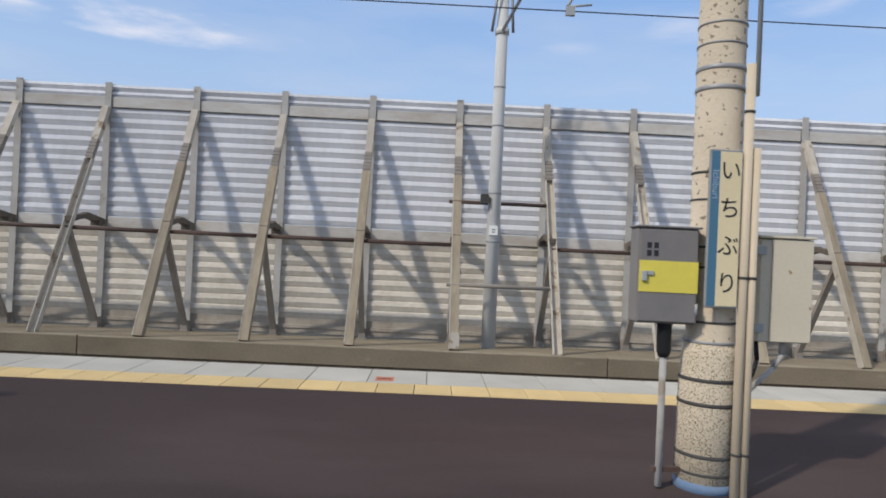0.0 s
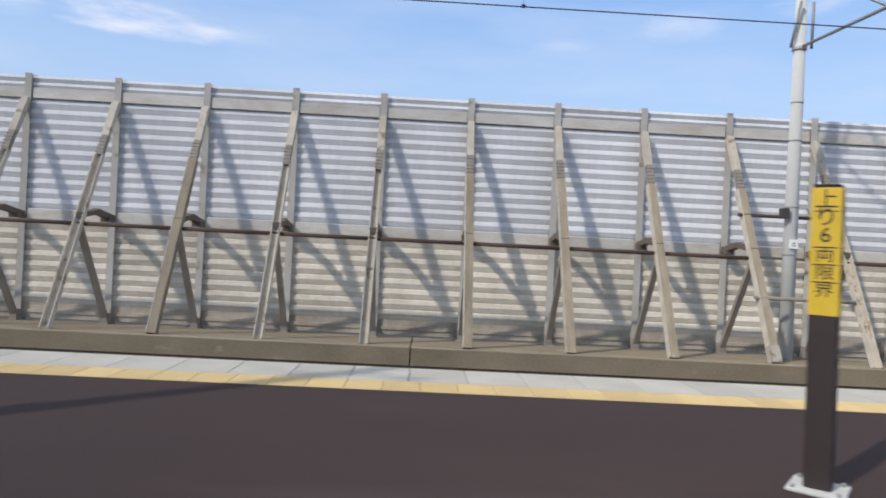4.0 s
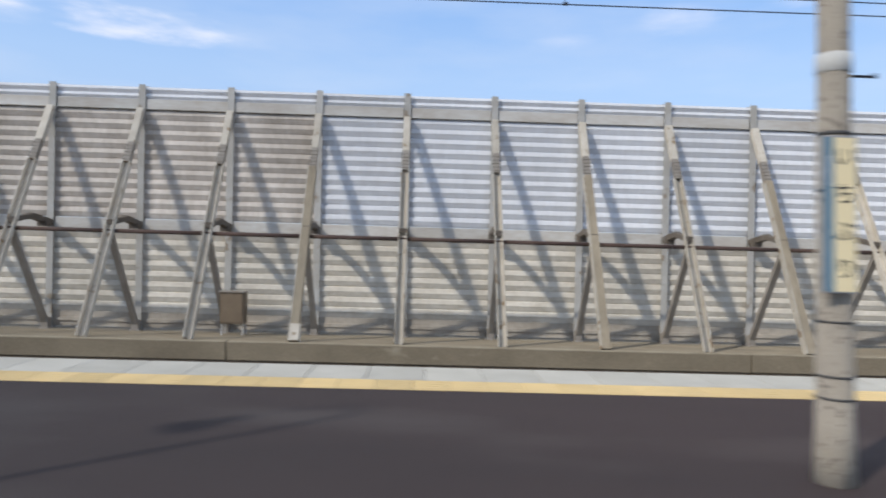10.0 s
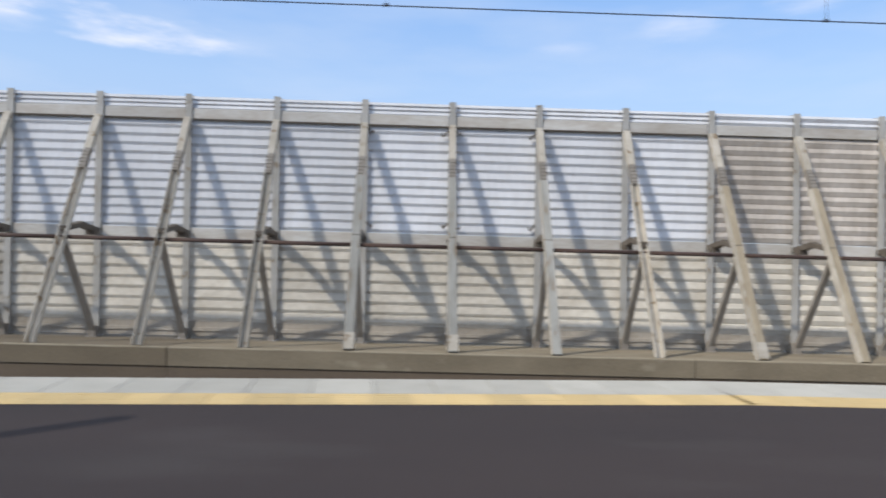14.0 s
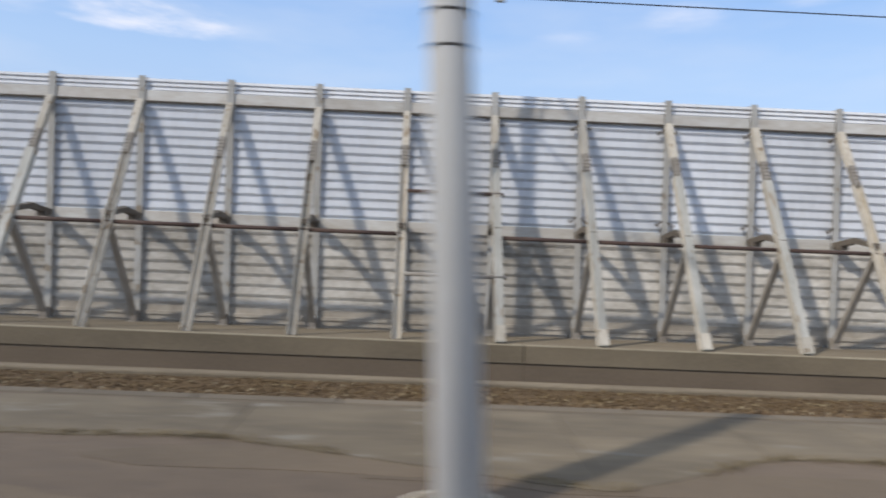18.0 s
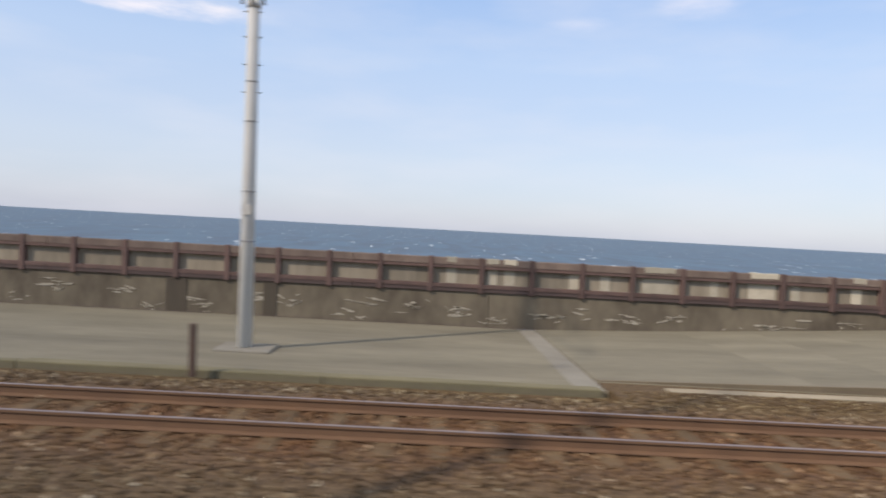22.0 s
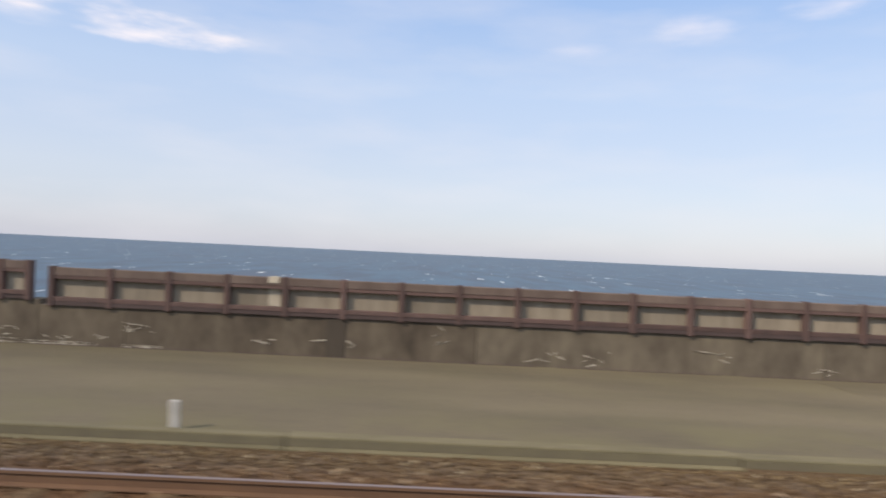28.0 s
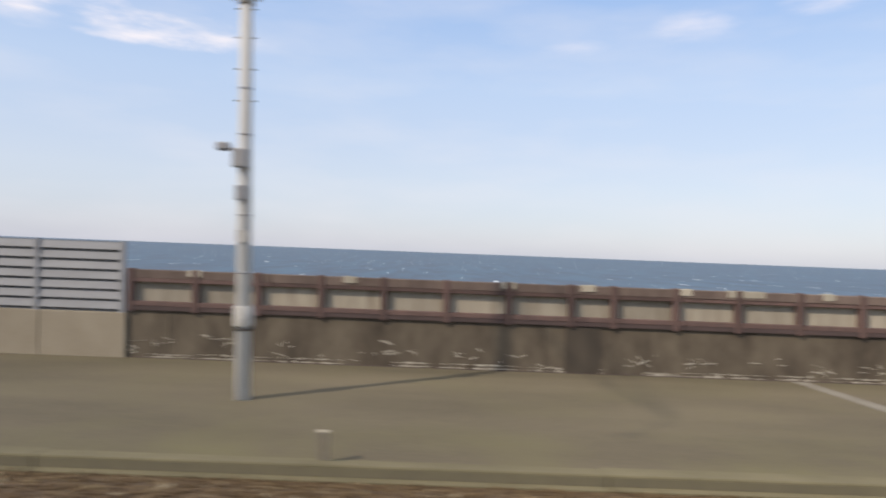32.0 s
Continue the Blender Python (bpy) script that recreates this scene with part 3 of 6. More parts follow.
def turned(bm, rows, seg=20, x=0.0, y=0.0):
    """A body of revolution round a vertical axis from rows of (z, radius)."""
    rings = [[bm.verts.new((x + r * math.cos(k * math.tau / seg), y + r * math.sin(k * math.tau / seg), z)) for k in range(seg)] for z, r in rows]
    for a, b in zip(rings, rings[1:]):
        for k in range(seg):
            f = bm.faces.new((a[k], a[(k + 1) % seg], b[(k + 1) % seg], b[k]))
            f.smooth = True
    bm.faces.new(rings[0][::-1])
    bm.faces.new(rings[-1])


def bar(bm, a, b, wide, deep, side=(1, 0, 0)):
    """A straight rectangular bar from a to b; wide along side, deep across."""
    a, b, s = Vector(a), Vector(b), Vector(side)
    d = (b - a).normalized()
    s = (s - d * s.dot(d)).normalized()
    t = d.cross(s)
    r = [[bm.verts.new(p + s * (wide / 2 * i) + t * (deep / 2 * j)) for i, j in ((-1, -1), (1, -1), (1, 1), (-1, 1))] for p in (a, b)]
    for k in range(4):
        bm.faces.new((r[0][k], r[0][(k + 1) % 4], r[1][(k + 1) % 4], r[1][k]))
    bm.faces.new(r[0][::-1])
    bm.faces.new(r[1])


def channel(bm, a, b, wide, deep, thick, up):
    """A U-shaped steel channel from a to b, open towards up."""
    a, b, up = Vector(a), Vector(b), Vector(up)
    d = (b - a).normalized()
    s = d.cross(up).normalized()
    w = wide / 2
    sec = ((-w, deep), (-w, 0), (w, 0), (w, deep), (w - thick, deep), (w - thick, thick), (thick - w, thick), (thick - w, deep))
    r = [[bm.verts.new(p + s * i + up * j) for i, j in sec] for p in (a, b)]
    for k in range(8):
        bm.faces.new((r[0][k], r[0][(k + 1) % 8], r[1][(k + 1) % 8], r[1][k]))
    for q in r:
        for f in ((0, 1, 6, 7), (1, 2, 5, 6), (2, 3, 4, 5)):
            bm.faces.new([q[k] for k in f])


def extrude(bm, outline, x0, x1):
    """A closed outline of (y, z) drawn out along x."""
    a = [bm.verts.new((x0, y, z)) for y, z in outline]
    b = [bm.verts.new((x1, y, z)) for y, z in outline]
    k = len(a)
    for i in range(k):
        bm.faces.new((a[i], a[(i + 1) % k], b[(i + 1) % k], b[i]))
    bm.faces.new(a[::-1])
    bm.faces.new(b)


def mesh_of(name, bm, mat):
    bmesh.ops.recalc_face_normals(bm, faces=bm.faces)
    me = bpy.data.meshes.new(name)
    bm.to_mesh(me)
    bm.free()
    me.materials.append(M[mat])
    return me


def part(name, bm, mat, parent=None, label=""):
    ob = new(name, mesh_of(name, bm, mat))
    if parent is not None:
        ob.parent = parent
    if label:
        tagged(ob, label)
    return ob


def thing(name, x, y, z, label, category, group="", kind=""):
    ob = new(name)
    ob.empty_display_size = 0.2
    ob.location = (x, y, z)
    return tagged(ob, label, category, group, kind)


def mk(fn, *a, **k):
    bm = bmesh.new()
    fn(bm, *a, **k)
    return bm


def setting(name, bm, mat, label, category):
    return tagged(part(name, bm, mat), label, category, "", "structure")


def plate(bm, pts, z0, z1):
    """A flat body over an outline; z1 may be a function of (x, y)."""
    a = [bm.verts.new((x, y, z0)) for x, y in pts]
    b = [bm.verts.new((x, y, z1(x, y) if callable(z1) else z1)) for x, y in pts]
    k = len(pts)
    for i in range(k):
        bm.faces.new((a[i], a[(i + 1) % k], b[(i + 1) % k], b[i]))
    bm.faces.new(a[::-1])
    bm.faces.new(b)


# ---- ground, sea, track bed ----
PLAT_Z, OLD_Z = 1.23, 1.10
FENCE_Y, FOOT_Y, FOOT_Z, REAR_Z, TOP_Z = 15.26, 12.67, 0.458, 0.268, 5.8
END_X = -64.42        # the renewed platform ends here
RAIL_NEAR, RAIL_FAR = 8.31, 9.42
WALL_Y, WALL_BASE, WALL_TOP = 19.8, -0.45, 1.54
SLOPE_X = -50.0


bm = bmesh.new()
box(bm, -900, 700, -2500, 20.2, -1.2, -0.5)
setting("ground", bm, "soil", "bare brown soil under the railway line", "ground")
bm = bmesh.new()
box(bm, -4700, 4700, 20.2, 4700, -6.2, -5.5)
setting("sea", bm, "sea", "open blue sea with small white caps", "sea")
# ballast bed with shoulders
bm = bmesh.new()
extrude(bm, [(-3.6, -0.62), (-3.2, -0.2), (5.2, -0.24), (6.6, -0.23), (7.3, -0.175), (10.3, -0.175), (10.9, -0.22), (11.35, -0.34), (11.74, -0.36), (11.74, -0.62)], -420, 60)
setting("ballast_bed", bm, "ballast", "brown crushed stone ballast bed", "ballast")

# ---- wind barrier on its concrete base ----
BAY = 2.0
FIRST, LAST = -59, 15
JOINTS = [2.9 - 10.05 * k for k in range(-3, 13)]

base = tagged(new("barrier_base"), "weathered concrete base kerb carrying the wind barrier", "kerb", "", "structure")
cuts = sorted(j for j in JOINTS if -117 < j < 33)
cuts = [-118.9] + cuts + [33.0]
for a, b in zip(cuts, cuts[1:]):
    bm = bmesh.new()
    extrude(bm, [(12.57, 0.1), (12.57, 0.438), (12.585, FOOT_Z), (12.8, FOOT_Z - 0.003), (15.1, REAR_Z), (16.4, REAR_Z), (16.4, 0.1)], a + 0.012, b - 0.012)
    part("base_block", bm, "kerb" if a > -66 else "kerb_dim", base)
    bm = bmesh.new()
    extrude(bm, [(12.567, 0.428), (12.567, 0.44), (12.583, 0.461), (12.6, 0.461), (12.6, 0.45), (12.58, 0.428)], a + 0.014, b - 0.014)
    part("worn_edge", bm, "kerb_worn", base)
    bm = bmesh.new()
    extrude(bm, [(12.6, -0.62), (12.6, 0.092), (16.4, 0.092), (16.4, -0.62)], a + 0.004, b - 0.004)
    part("footing", bm, "kerb_low", base)
bm = bmesh.new()
extrude(bm, [(11.75, -0.6), (11.75, -0.16), (11.77, -0.14), (12.05, -0.14), (12.07, -0.16), (12.07, -0.6)], -121, 33)
setting("drain_kerb", bm, "drain", "low concrete drain kerb beside the ballast", "kerb")


def folded_sheet(bm, x0, x1, z0, z1, count, over=0.0, shallow=False):
    """A sheet folded into sunlit sloping faces over receding, ribbed undersides; the shallow one has narrow double grooves."""
    p = (z1 - z0) / count
    front = []
    for i in range(count):
        z = z0 + i * p
        front += [(0.0, z), (-0.014, z + 0.03 * p), (-0.016, z + 0.16 * p), (-0.034, z + 0.19 * p), (-0.038, z + 0.3 * p), (-0.05, z + 0.34 * p), (-0.022, z + 0.97 * p)] if shallow else [(0.0, z), (-0.012, z + 0.12 * p), (-0.02, z + 0.13 * p), (-0.024, z + 0.20 * p), (-0.029, z + 0.30 * p), (-0.038, z + 0.31 * p), (-0.041, z + 0.38 * p), (-0.054, z + 0.52 * p), (-0.06, z + 0.55 * p), (-0.032, z + 0.97 * p)]
    front.append((0.0, z1))
    a = [[bm.verts.new((x, y, z)) for y, z in front] for x in (x0, x1)]
    for i in range(len(front) - 1):
        bm.faces.new((a[0][i], a[1][i], a[1][i + 1], a[0][i + 1]))
    box(bm, x0, x1, 0.012, 0.02, z0, z1 + over)


def ibeam(bm, flange, web, ys, z0, z1):
    """An upright steel H section."""
    a, b, c, d = ys
    sec = [(-flange, a), (flange, a), (flange, b), (web, b), (web, c), (flange, c), (flange, d), (-flange, d), (-flange, c), (-web, c), (-web, b), (-flange, b)]
    lo, hi = [[bm.verts.new((x, y, z)) for x, y in sec] for z in (z0, z1)]
    for k in range(12):
        bm.faces.new((lo[k], lo[(k + 1) % 12], hi[(k + 1) % 12], hi[k]))
    for q in (lo, hi):
        for f in ((0, 1, 2, 3, 10, 11), (3, 4, 9, 10), (4, 5, 6, 7, 8, 9)):
            bm.faces.new([q[k] for k in f])


BAY_LABEL = {"blue": "galvanised folded sheet barrier bay with raking steel brace", "brown": "brown-stained folded sheet barrier bay with raking steel brace", "pale": "pale shallow-ribbed sheet barrier bay with greyish raking brace", "faded": "pale shallow-ribbed sheet barrier bay with dusty lower ribs"}


def make_bay(kind, tone):
    t = thing("wind_barrier_bay", 0, 0, 0, BAY_LABEL[tone], "barrier", "bays of the wind barrier")
    sheet = {"brown": "sheet_brown", "pale": "sheet_dim"}.get(tone, "sheet")
    flat = tone in ("pale", "faded")
    bm = bmesh.new()
    h = TOP_Z - FOOT_Z
    ibeam(bm, 0.075, 0.006, (-0.135, -0.12, 0.05, 0.064), REAR_Z - FOOT_Z, h + 0.03)
    part("post", bm, "post", t)
    part("top_panel", mk(folded_sheet, 0.03, BAY - 0.03, h - 0.3, h, 3 if flat else 2, 0.0, flat), "sheet", t)
    part("upper_panel", mk(folded_sheet, 0.03, BAY - 0.03, 2.34, 4.81, 12 if flat else 11, 0.22, flat), sheet, t)
    part("lower_panel", mk(folded_sheet, 0.03, BAY - 0.03, 0.203, 2.10, 8, 0.23, flat), "sheet_low_old" if tone == "pale" else "sheet_low", t)
    bm = bmesh.new()
    box(bm, 0.03, BAY - 0.03, -0.02, 0.0, -0.14, 0.203)
    box(bm, 0.03, BAY - 0.03, -0.05, -0.02, -0.02, 0.06)
    part("skirt_sheet", bm, "skirt", t)
    bm = bmesh.new()
    box(bm, 0.085, BAY - 0.085, -0.1, -0.05, 4.82, 5.05, 0.006)
    part("top_band", bm, "band", t)
    bm = bmesh.new()
    box(bm, 0.085, BAY - 0.085, -0.1, -0.05, 2.09, 2.33, 0.006)
    part("middle_band", bm, "band", t)
    # raking brace: a channel from the kerb to the post
    foot, head = Vector((0, FOOT_Y - FENCE_Y, 0)), Vector((0, -0.17, 4.80))
    d = (head - foot).normalized()
    nrm = Vector((0, -d.z, d.y))
    bm = bmesh.new()
    mid = foot + d * 3.95
    if kind != 1:
        bar(bm, foot, mid, 0.165, 0.15)
    else:
        channel(bm, foot - nrm * 0.05, mid - nrm * 0.05, 0.17, 0.12, 0.016, nrm)
    br = part("brace", bm, "brace_pale" if kind == 1 else ("brace_grey" if flat else "brace"), t)
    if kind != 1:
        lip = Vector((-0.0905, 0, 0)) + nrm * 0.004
        part("flange", mk(bar, foot + lip, mid + lip, 0.016, 0.162), "brace_pale", br, "narrow pale flange along the left edge")
    if flat:
        part("band_edge", mk(box, 0.085, BAY - 0.085, -0.115, -0.06, 4.79, 4.816), "tie_steel", t, "thin dark strip under the top band")
    if flat and kind == 2:
        for x, z, q in ((0.14, 4.66, 1), (BAY - 0.16, 4.62, -1), (0.13, 2.5, 1), (BAY - 0.14, 2.52, -1)):
            bm = bmesh.new()
            bar(bm, (x - 0.07 * q, -0.14, z + 0.08), (x + 0.05 * q, -0.12, z - 0.05), 0.03, 0.03)
            bar(bm, (x + 0.05 * q, -0.12, z - 0.05), (x + 0.08 * q, -0.14, z + 0.03), 0.025, 0.025)
            part("hook", bm, "tie_steel", t, "small bent steel hook")
    if kind == 2:
        bm = bmesh.new()
        bar(bm, foot + d * 0.015, foot + d * 0.34, 0.205, 0.17)
        part("foot_sleeve", bm, "brace_pale", br, "pale patched foot")
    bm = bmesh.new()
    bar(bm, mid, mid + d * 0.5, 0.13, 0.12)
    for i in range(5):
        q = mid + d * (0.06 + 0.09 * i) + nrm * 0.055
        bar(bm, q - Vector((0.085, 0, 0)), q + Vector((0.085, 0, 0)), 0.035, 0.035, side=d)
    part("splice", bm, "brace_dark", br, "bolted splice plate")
    bm = bmesh.new()
    bar(bm, mid + d * 0.5, head, 0.15, 0.13)
    part("brace_head", bm, "brace_pale", br)
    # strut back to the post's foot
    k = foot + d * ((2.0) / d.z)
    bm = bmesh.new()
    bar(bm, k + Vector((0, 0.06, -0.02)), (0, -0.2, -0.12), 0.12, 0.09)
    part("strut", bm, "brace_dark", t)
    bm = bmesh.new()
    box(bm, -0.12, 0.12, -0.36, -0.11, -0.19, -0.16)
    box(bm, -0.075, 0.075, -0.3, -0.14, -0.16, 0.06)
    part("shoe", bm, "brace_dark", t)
    bm = bmesh.new()
    arch = Vector((0, (k.y - 0.1) * 0.52, 2.31))
    bar(bm, k + Vector((0, 0.04, 0.2)), arch, 0.16, 0.1)
    bar(bm, arch + Vector((0, 0, 0.005)), (0, -0.13, 2.2), 0.14, 0.12)
    box(bm, -0.1, 0.1, -0.46, -0.3, 2.1, 2.22)
    part("tie", bm, "tie_steel", t)
    bm = bmesh.new()
    rod(bm, (-0.01, k.y + 0.09, 2.03), (BAY - 0.01, k.y + 0.09, 2.03), 0.042, seg=8)
    part("pipe_rail", bm, "rust", t, "dark brown pipe rail")
    return t


protos = {(kd, tone): make_bay(kd, tone) for kd in (0, 1, 2) for tone in ("blue", "brown", "faded", "pale")}
used = set()
rng = random.Random(4)
bays = {}
for kk in range(FIRST, LAST):
    tone = "blue" if kk > -14 else ("brown" if kk > -24 else ("faded" if kk > -32 else "pale"))
    u = rng.random()
    key = (1 if u < (0.2 if kk > 1 else 0.5) else (2 if u > 0.8 else 0), tone)
    m = pose(BAY * kk, FENCE_Y, FOOT_Z)
    if key not in used:
        used.add(key)
        protos[key].matrix_basis = m
        ob = protos[key]
    else:
        ob = copy_thing(protos[key], m)
    bays[kk] = ob
for key, ob in protos.items():
    if key not in used:
        for o in [q for c in ob.children for q in c.children] + list(ob.children) + [ob]:
            bpy.data.objects.remove(o)

# ---- sea wall ----
sea_wall = tagged(new("sea_wall"), "stained concrete sea wall topped with a rusty frame of pale panels", "sea wall", "", "structure")
GAP0, GAP1 = -225.47, -224.87
WALL_END = -289.2
WALL_START = -87.98


def frame_line():
    """Places of the frame's posts: even bays first, then ten-metre units with a narrow joint bay."""
    out = []
    for a, b, n in ((WALL_START, -117.1, 20), (-117.1, -152.29, 24), (-152.29, -171.05, 13), (-171.05, -189.88, 13), (-189.88, -201.02, 8), (-201.02, GAP1, 16)):
        out += [a + (b - a) * i / n for i in range(n)]
    out.append(GAP1)
    far = [GAP0, -226.16, -227.52]
    x = -228.55
    while x > WALL_END + 1.0:
        far += [x - 1.498 * i for i in range(7)]
        x -= 1.498 * 6 + 1.02
    far = [q for q in far if q > WALL_END + 0.3] + [WALL_END + 0.08]
    return out, far


def lift(x):
    """The wall stands higher beyond the gap."""
    return 0.125 if x < -225.2 else 0.0


x = WALL_START
while x > WALL_END:
    nx = max(x - 9.0, WALL_END)
    if x > -225.2 > nx:
        nx = -225.2
    bm = bmesh.new()
    top = 0.565 + lift(x - 0.1)
    extrude(bm, [(WALL_Y, WALL_BASE - 0.2), (WALL_Y + 0.02, top), (WALL_Y + 0.6, top), (WALL_Y + 0.6, -5.6), (WALL_Y + 0.1, -5.6)], nx + 0.008, x - 0.008)
    part("wall_block", bm, "wall" if x > -205 else "wall_old", sea_wall)
    x = nx
rng = random.Random(11)
panels = {}
bm = bmesh.new()
box(bm, -0.07, 0.07, -0.085, 0.16, 0.53, WALL_TOP + 0.015, 0.01)
post_me = mesh_of("frame_post", bm, "wall_frame")
for line in frame_line():
    a, b = line[0], line[-1]
    x = a
    while x > b + 0.05:
        nx = max(x - rng.uniform(7.5, 10.0), b)
        # the lowest strip is shade under the lower rail, put in as dark colour
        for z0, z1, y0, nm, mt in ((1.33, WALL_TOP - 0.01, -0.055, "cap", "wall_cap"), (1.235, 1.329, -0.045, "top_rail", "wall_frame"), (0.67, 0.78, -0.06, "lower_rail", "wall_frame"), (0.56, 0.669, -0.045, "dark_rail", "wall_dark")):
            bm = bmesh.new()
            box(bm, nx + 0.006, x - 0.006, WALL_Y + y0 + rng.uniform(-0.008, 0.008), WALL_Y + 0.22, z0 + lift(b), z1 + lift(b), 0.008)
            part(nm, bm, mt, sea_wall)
        x = nx
    for p0, p1 in zip(line, line[1:]):
        w = round(p0 - p1, 2)
        w = (w, "wall_panel" if b > -226 else "wall_panel_pale")
        if w not in panels:
            panels[w] = mesh_of("pale_panel", mk(box, -w[0] + 0.06, -0.06, 0, 0.1, 0.77, 1.245), w[1])
        p = new("pale_panel", panels[w])
        p.location, p.parent = (p0, WALL_Y + 0.1, lift(b)), sea_wall
    for p0 in line:
        q = new("frame_post", post_me)
        q.location, q.parent = (p0, WALL_Y, lift(b)), sea_wall


def ragged(bm, x0, x1, y0, y1, z0, z1, n=5):
    """A thin plate of mortar with an uneven outline."""
    r = lambda k: rng.uniform(-k, k)
    ring = [(x0 + (x1 - x0) * i / n, z0 + r(0.012)) for i in range(n + 1)] + [(x1 + r(0.012), (z0 + z1) / 2)] + [(x1 - (x1 - x0) * i / n, z1 + r(0.012)) for i in range(n + 1)] + [(x0 + r(0.012), (z0 + z1) / 2)]
    u = [bm.verts.new((px, y0, pz)) for px, pz in ring]
    v = [bm.verts.new((px, y1, pz)) for px, pz in ring]
    k = len(ring)
    for i in range(k):
        bm.faces.new((u[i], u[(i + 1) % k], v[(i + 1) % k], v[i]))
    bm.faces.new(u)


# pale mortar patches on panels and cap
BOTH = (-118.0, -117.4, -122.2, -132.4, -132.9, -134.1, -148.6, -150.06, -152.64, -153.5, -157.64, -158.5, -160.3, -161.2, -161.8, -164.4, -166.2, -171.8, -178.8, -191.9, -192.4, -195.4, -202.1, -219.2)
TALL = (-124.0, -126.4, -129.6, -130.5)
CAPS = (-238.9, -240.0, -259.8, -248.2, -272.4, -275.85, -278.2, -280.1, -283.9, -287.6, -232.7, -242.6)
for c in BOTH + TALL:
    w = rng.uniform(0.2, 0.32)
    part("mortar_patch", mk(ragged, c - w / 2, c + w / 2, WALL_Y + 0.088, WALL_Y + 0.12, 0.785, 1.23), "patch", sea_wall)
for c in BOTH + CAPS:
    w = rng.uniform(0.26, 0.4)
    part("mortar_patch", mk(ragged, c - w / 2, c + w / 2, WALL_Y - 0.075, WALL_Y + 0.1, 1.4 + lift(c), WALL_TOP + 0.012 + lift(c)), "patch", sea_wall)
for x0, x1, low in ((-125.4, -124.6, 1), (-128.5, -127.6, 1), (-234.6, -233.3, 0), (-250.5, -249.3, 0), (-245.9, -244.9, 0), (-274.85, -273.95, 0)):
    if low:
        part("mortar_patch", mk(ragged, x0, x1, WALL_Y + 0.088, WALL_Y + 0.12, 0.785, 1.23), "patch", sea_wall)
    part("mortar_patch", mk(ragged, x0, x1, WALL_Y - 0.075, WALL_Y + 0.1, 1.4 + lift(x0), WALL_TOP + 0.012 + lift(x0)), "patch", sea_wall)
# dark expansion joints
for px, w in ((-139.3, 0.2), (-142.0, 0.3), (-157.0, 0.1), (-178.9, 0.35), (-186.6, 0.3), (-201.0, 0.2), (-217.6, 0.25), (-248.0, 0.1), (-258.0, 0.24), (-278.3, 0.42), (-268.3, 0.14)):
    bm = bmesh.new()
    box(bm, px - w, px + w, WALL_Y - 0.012, WALL_Y + 0.02, WALL_BASE - 0.1, 0.55 + lift(px), 0.004)
    part("joint_filler", bm, "wall_stain", sea_wall)
# dark line along the wall's foot
x = -121.0
while x > WALL_END:
    nx = x - rng.uniform(3.0, 8.0)
    bm = bmesh.new()
    box(bm, max(nx, WALL_END), x, WALL_Y - 0.035, WALL_Y + 0.02, WALL_BASE - 0.05, WALL_BASE + 0.014)
    part("foot_seam", bm, "wall_dark", sea_wall)
    x = nx - rng.uniform(0.0, 1.2)

# louvred fence on a concrete footing beyond the sea wall's end
lf = thing("louvre_fence", WALL_END, WALL_Y - 0.1, WALL_BASE, "grey louvred metal fence on a pale concrete footing", "fence")
for i in range(5):
    bm = bmesh.new()
    box(bm, -2.05 * (i + 1) + 0.01, -2.05 * i - 0.01, 0, 0.4, -0.1, 1.06, 0.01)
    part("footing_block", bm, "block", lf)
for i in range(6):
    part("post", mk(box, -2.05 * i - 0.16, -2.05 * i - 0.06, 0.02, 0.14, 1.06, 2.76), "louvre", lf)
for i in range(5):
    for j in range(7):
        z = 1.14 + j * 0.235
        bm = bmesh.new()
        extrude(bm, [(0.05, z), (0.07, z), (0.12, z + 0.17), (0.10, z + 0.17)], -2.05 * (i + 1) - 0.06, -2.05 * i - 0.16)
        part("slat", bm, "louvre", lf)
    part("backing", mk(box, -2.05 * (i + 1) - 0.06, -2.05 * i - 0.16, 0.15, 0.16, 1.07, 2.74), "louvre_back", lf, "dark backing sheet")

# ---- concrete apron between track and sea wall ----
apron = tagged(new("apron"), "broad worn concrete apron between the track and the sea wall", "pavement", "", "structure")
AP_EDGE, AP_Z = 11.75, -0.26


def slab(x0, x1, mat, drop=0.0, y0=AP_EDGE):
    bm = bmesh.new()
    extrude(bm, [(y0, -0.7), (y0, AP_Z - drop - 0.02), (y0 + 0.02, AP_Z - drop), (WALL_Y + 0.05, WALL_BASE - drop), (WALL_Y + 0.05, -0.7)], x0, x1)
    part("apron_slab", bm, mat, apron)


slab_cuts = [-90, -131.6, -156.9, -184.1, -205.4, -227.3]
mats = ["apron_mid", "apron_mid", "apron_light", "apron", "apron"]
for a, b, m in zip(slab_cuts, slab_cuts[1:], mats):
    slab(b + 0.01, a - 0.01, m, y0=12.5 if a > -100 else AP_EDGE)
for a, b in ((-245.3, -257.8), (-257.8, -273.1), (-273.1, -330.0)):
    slab(b + 0.01, a - 0.01, "apron")
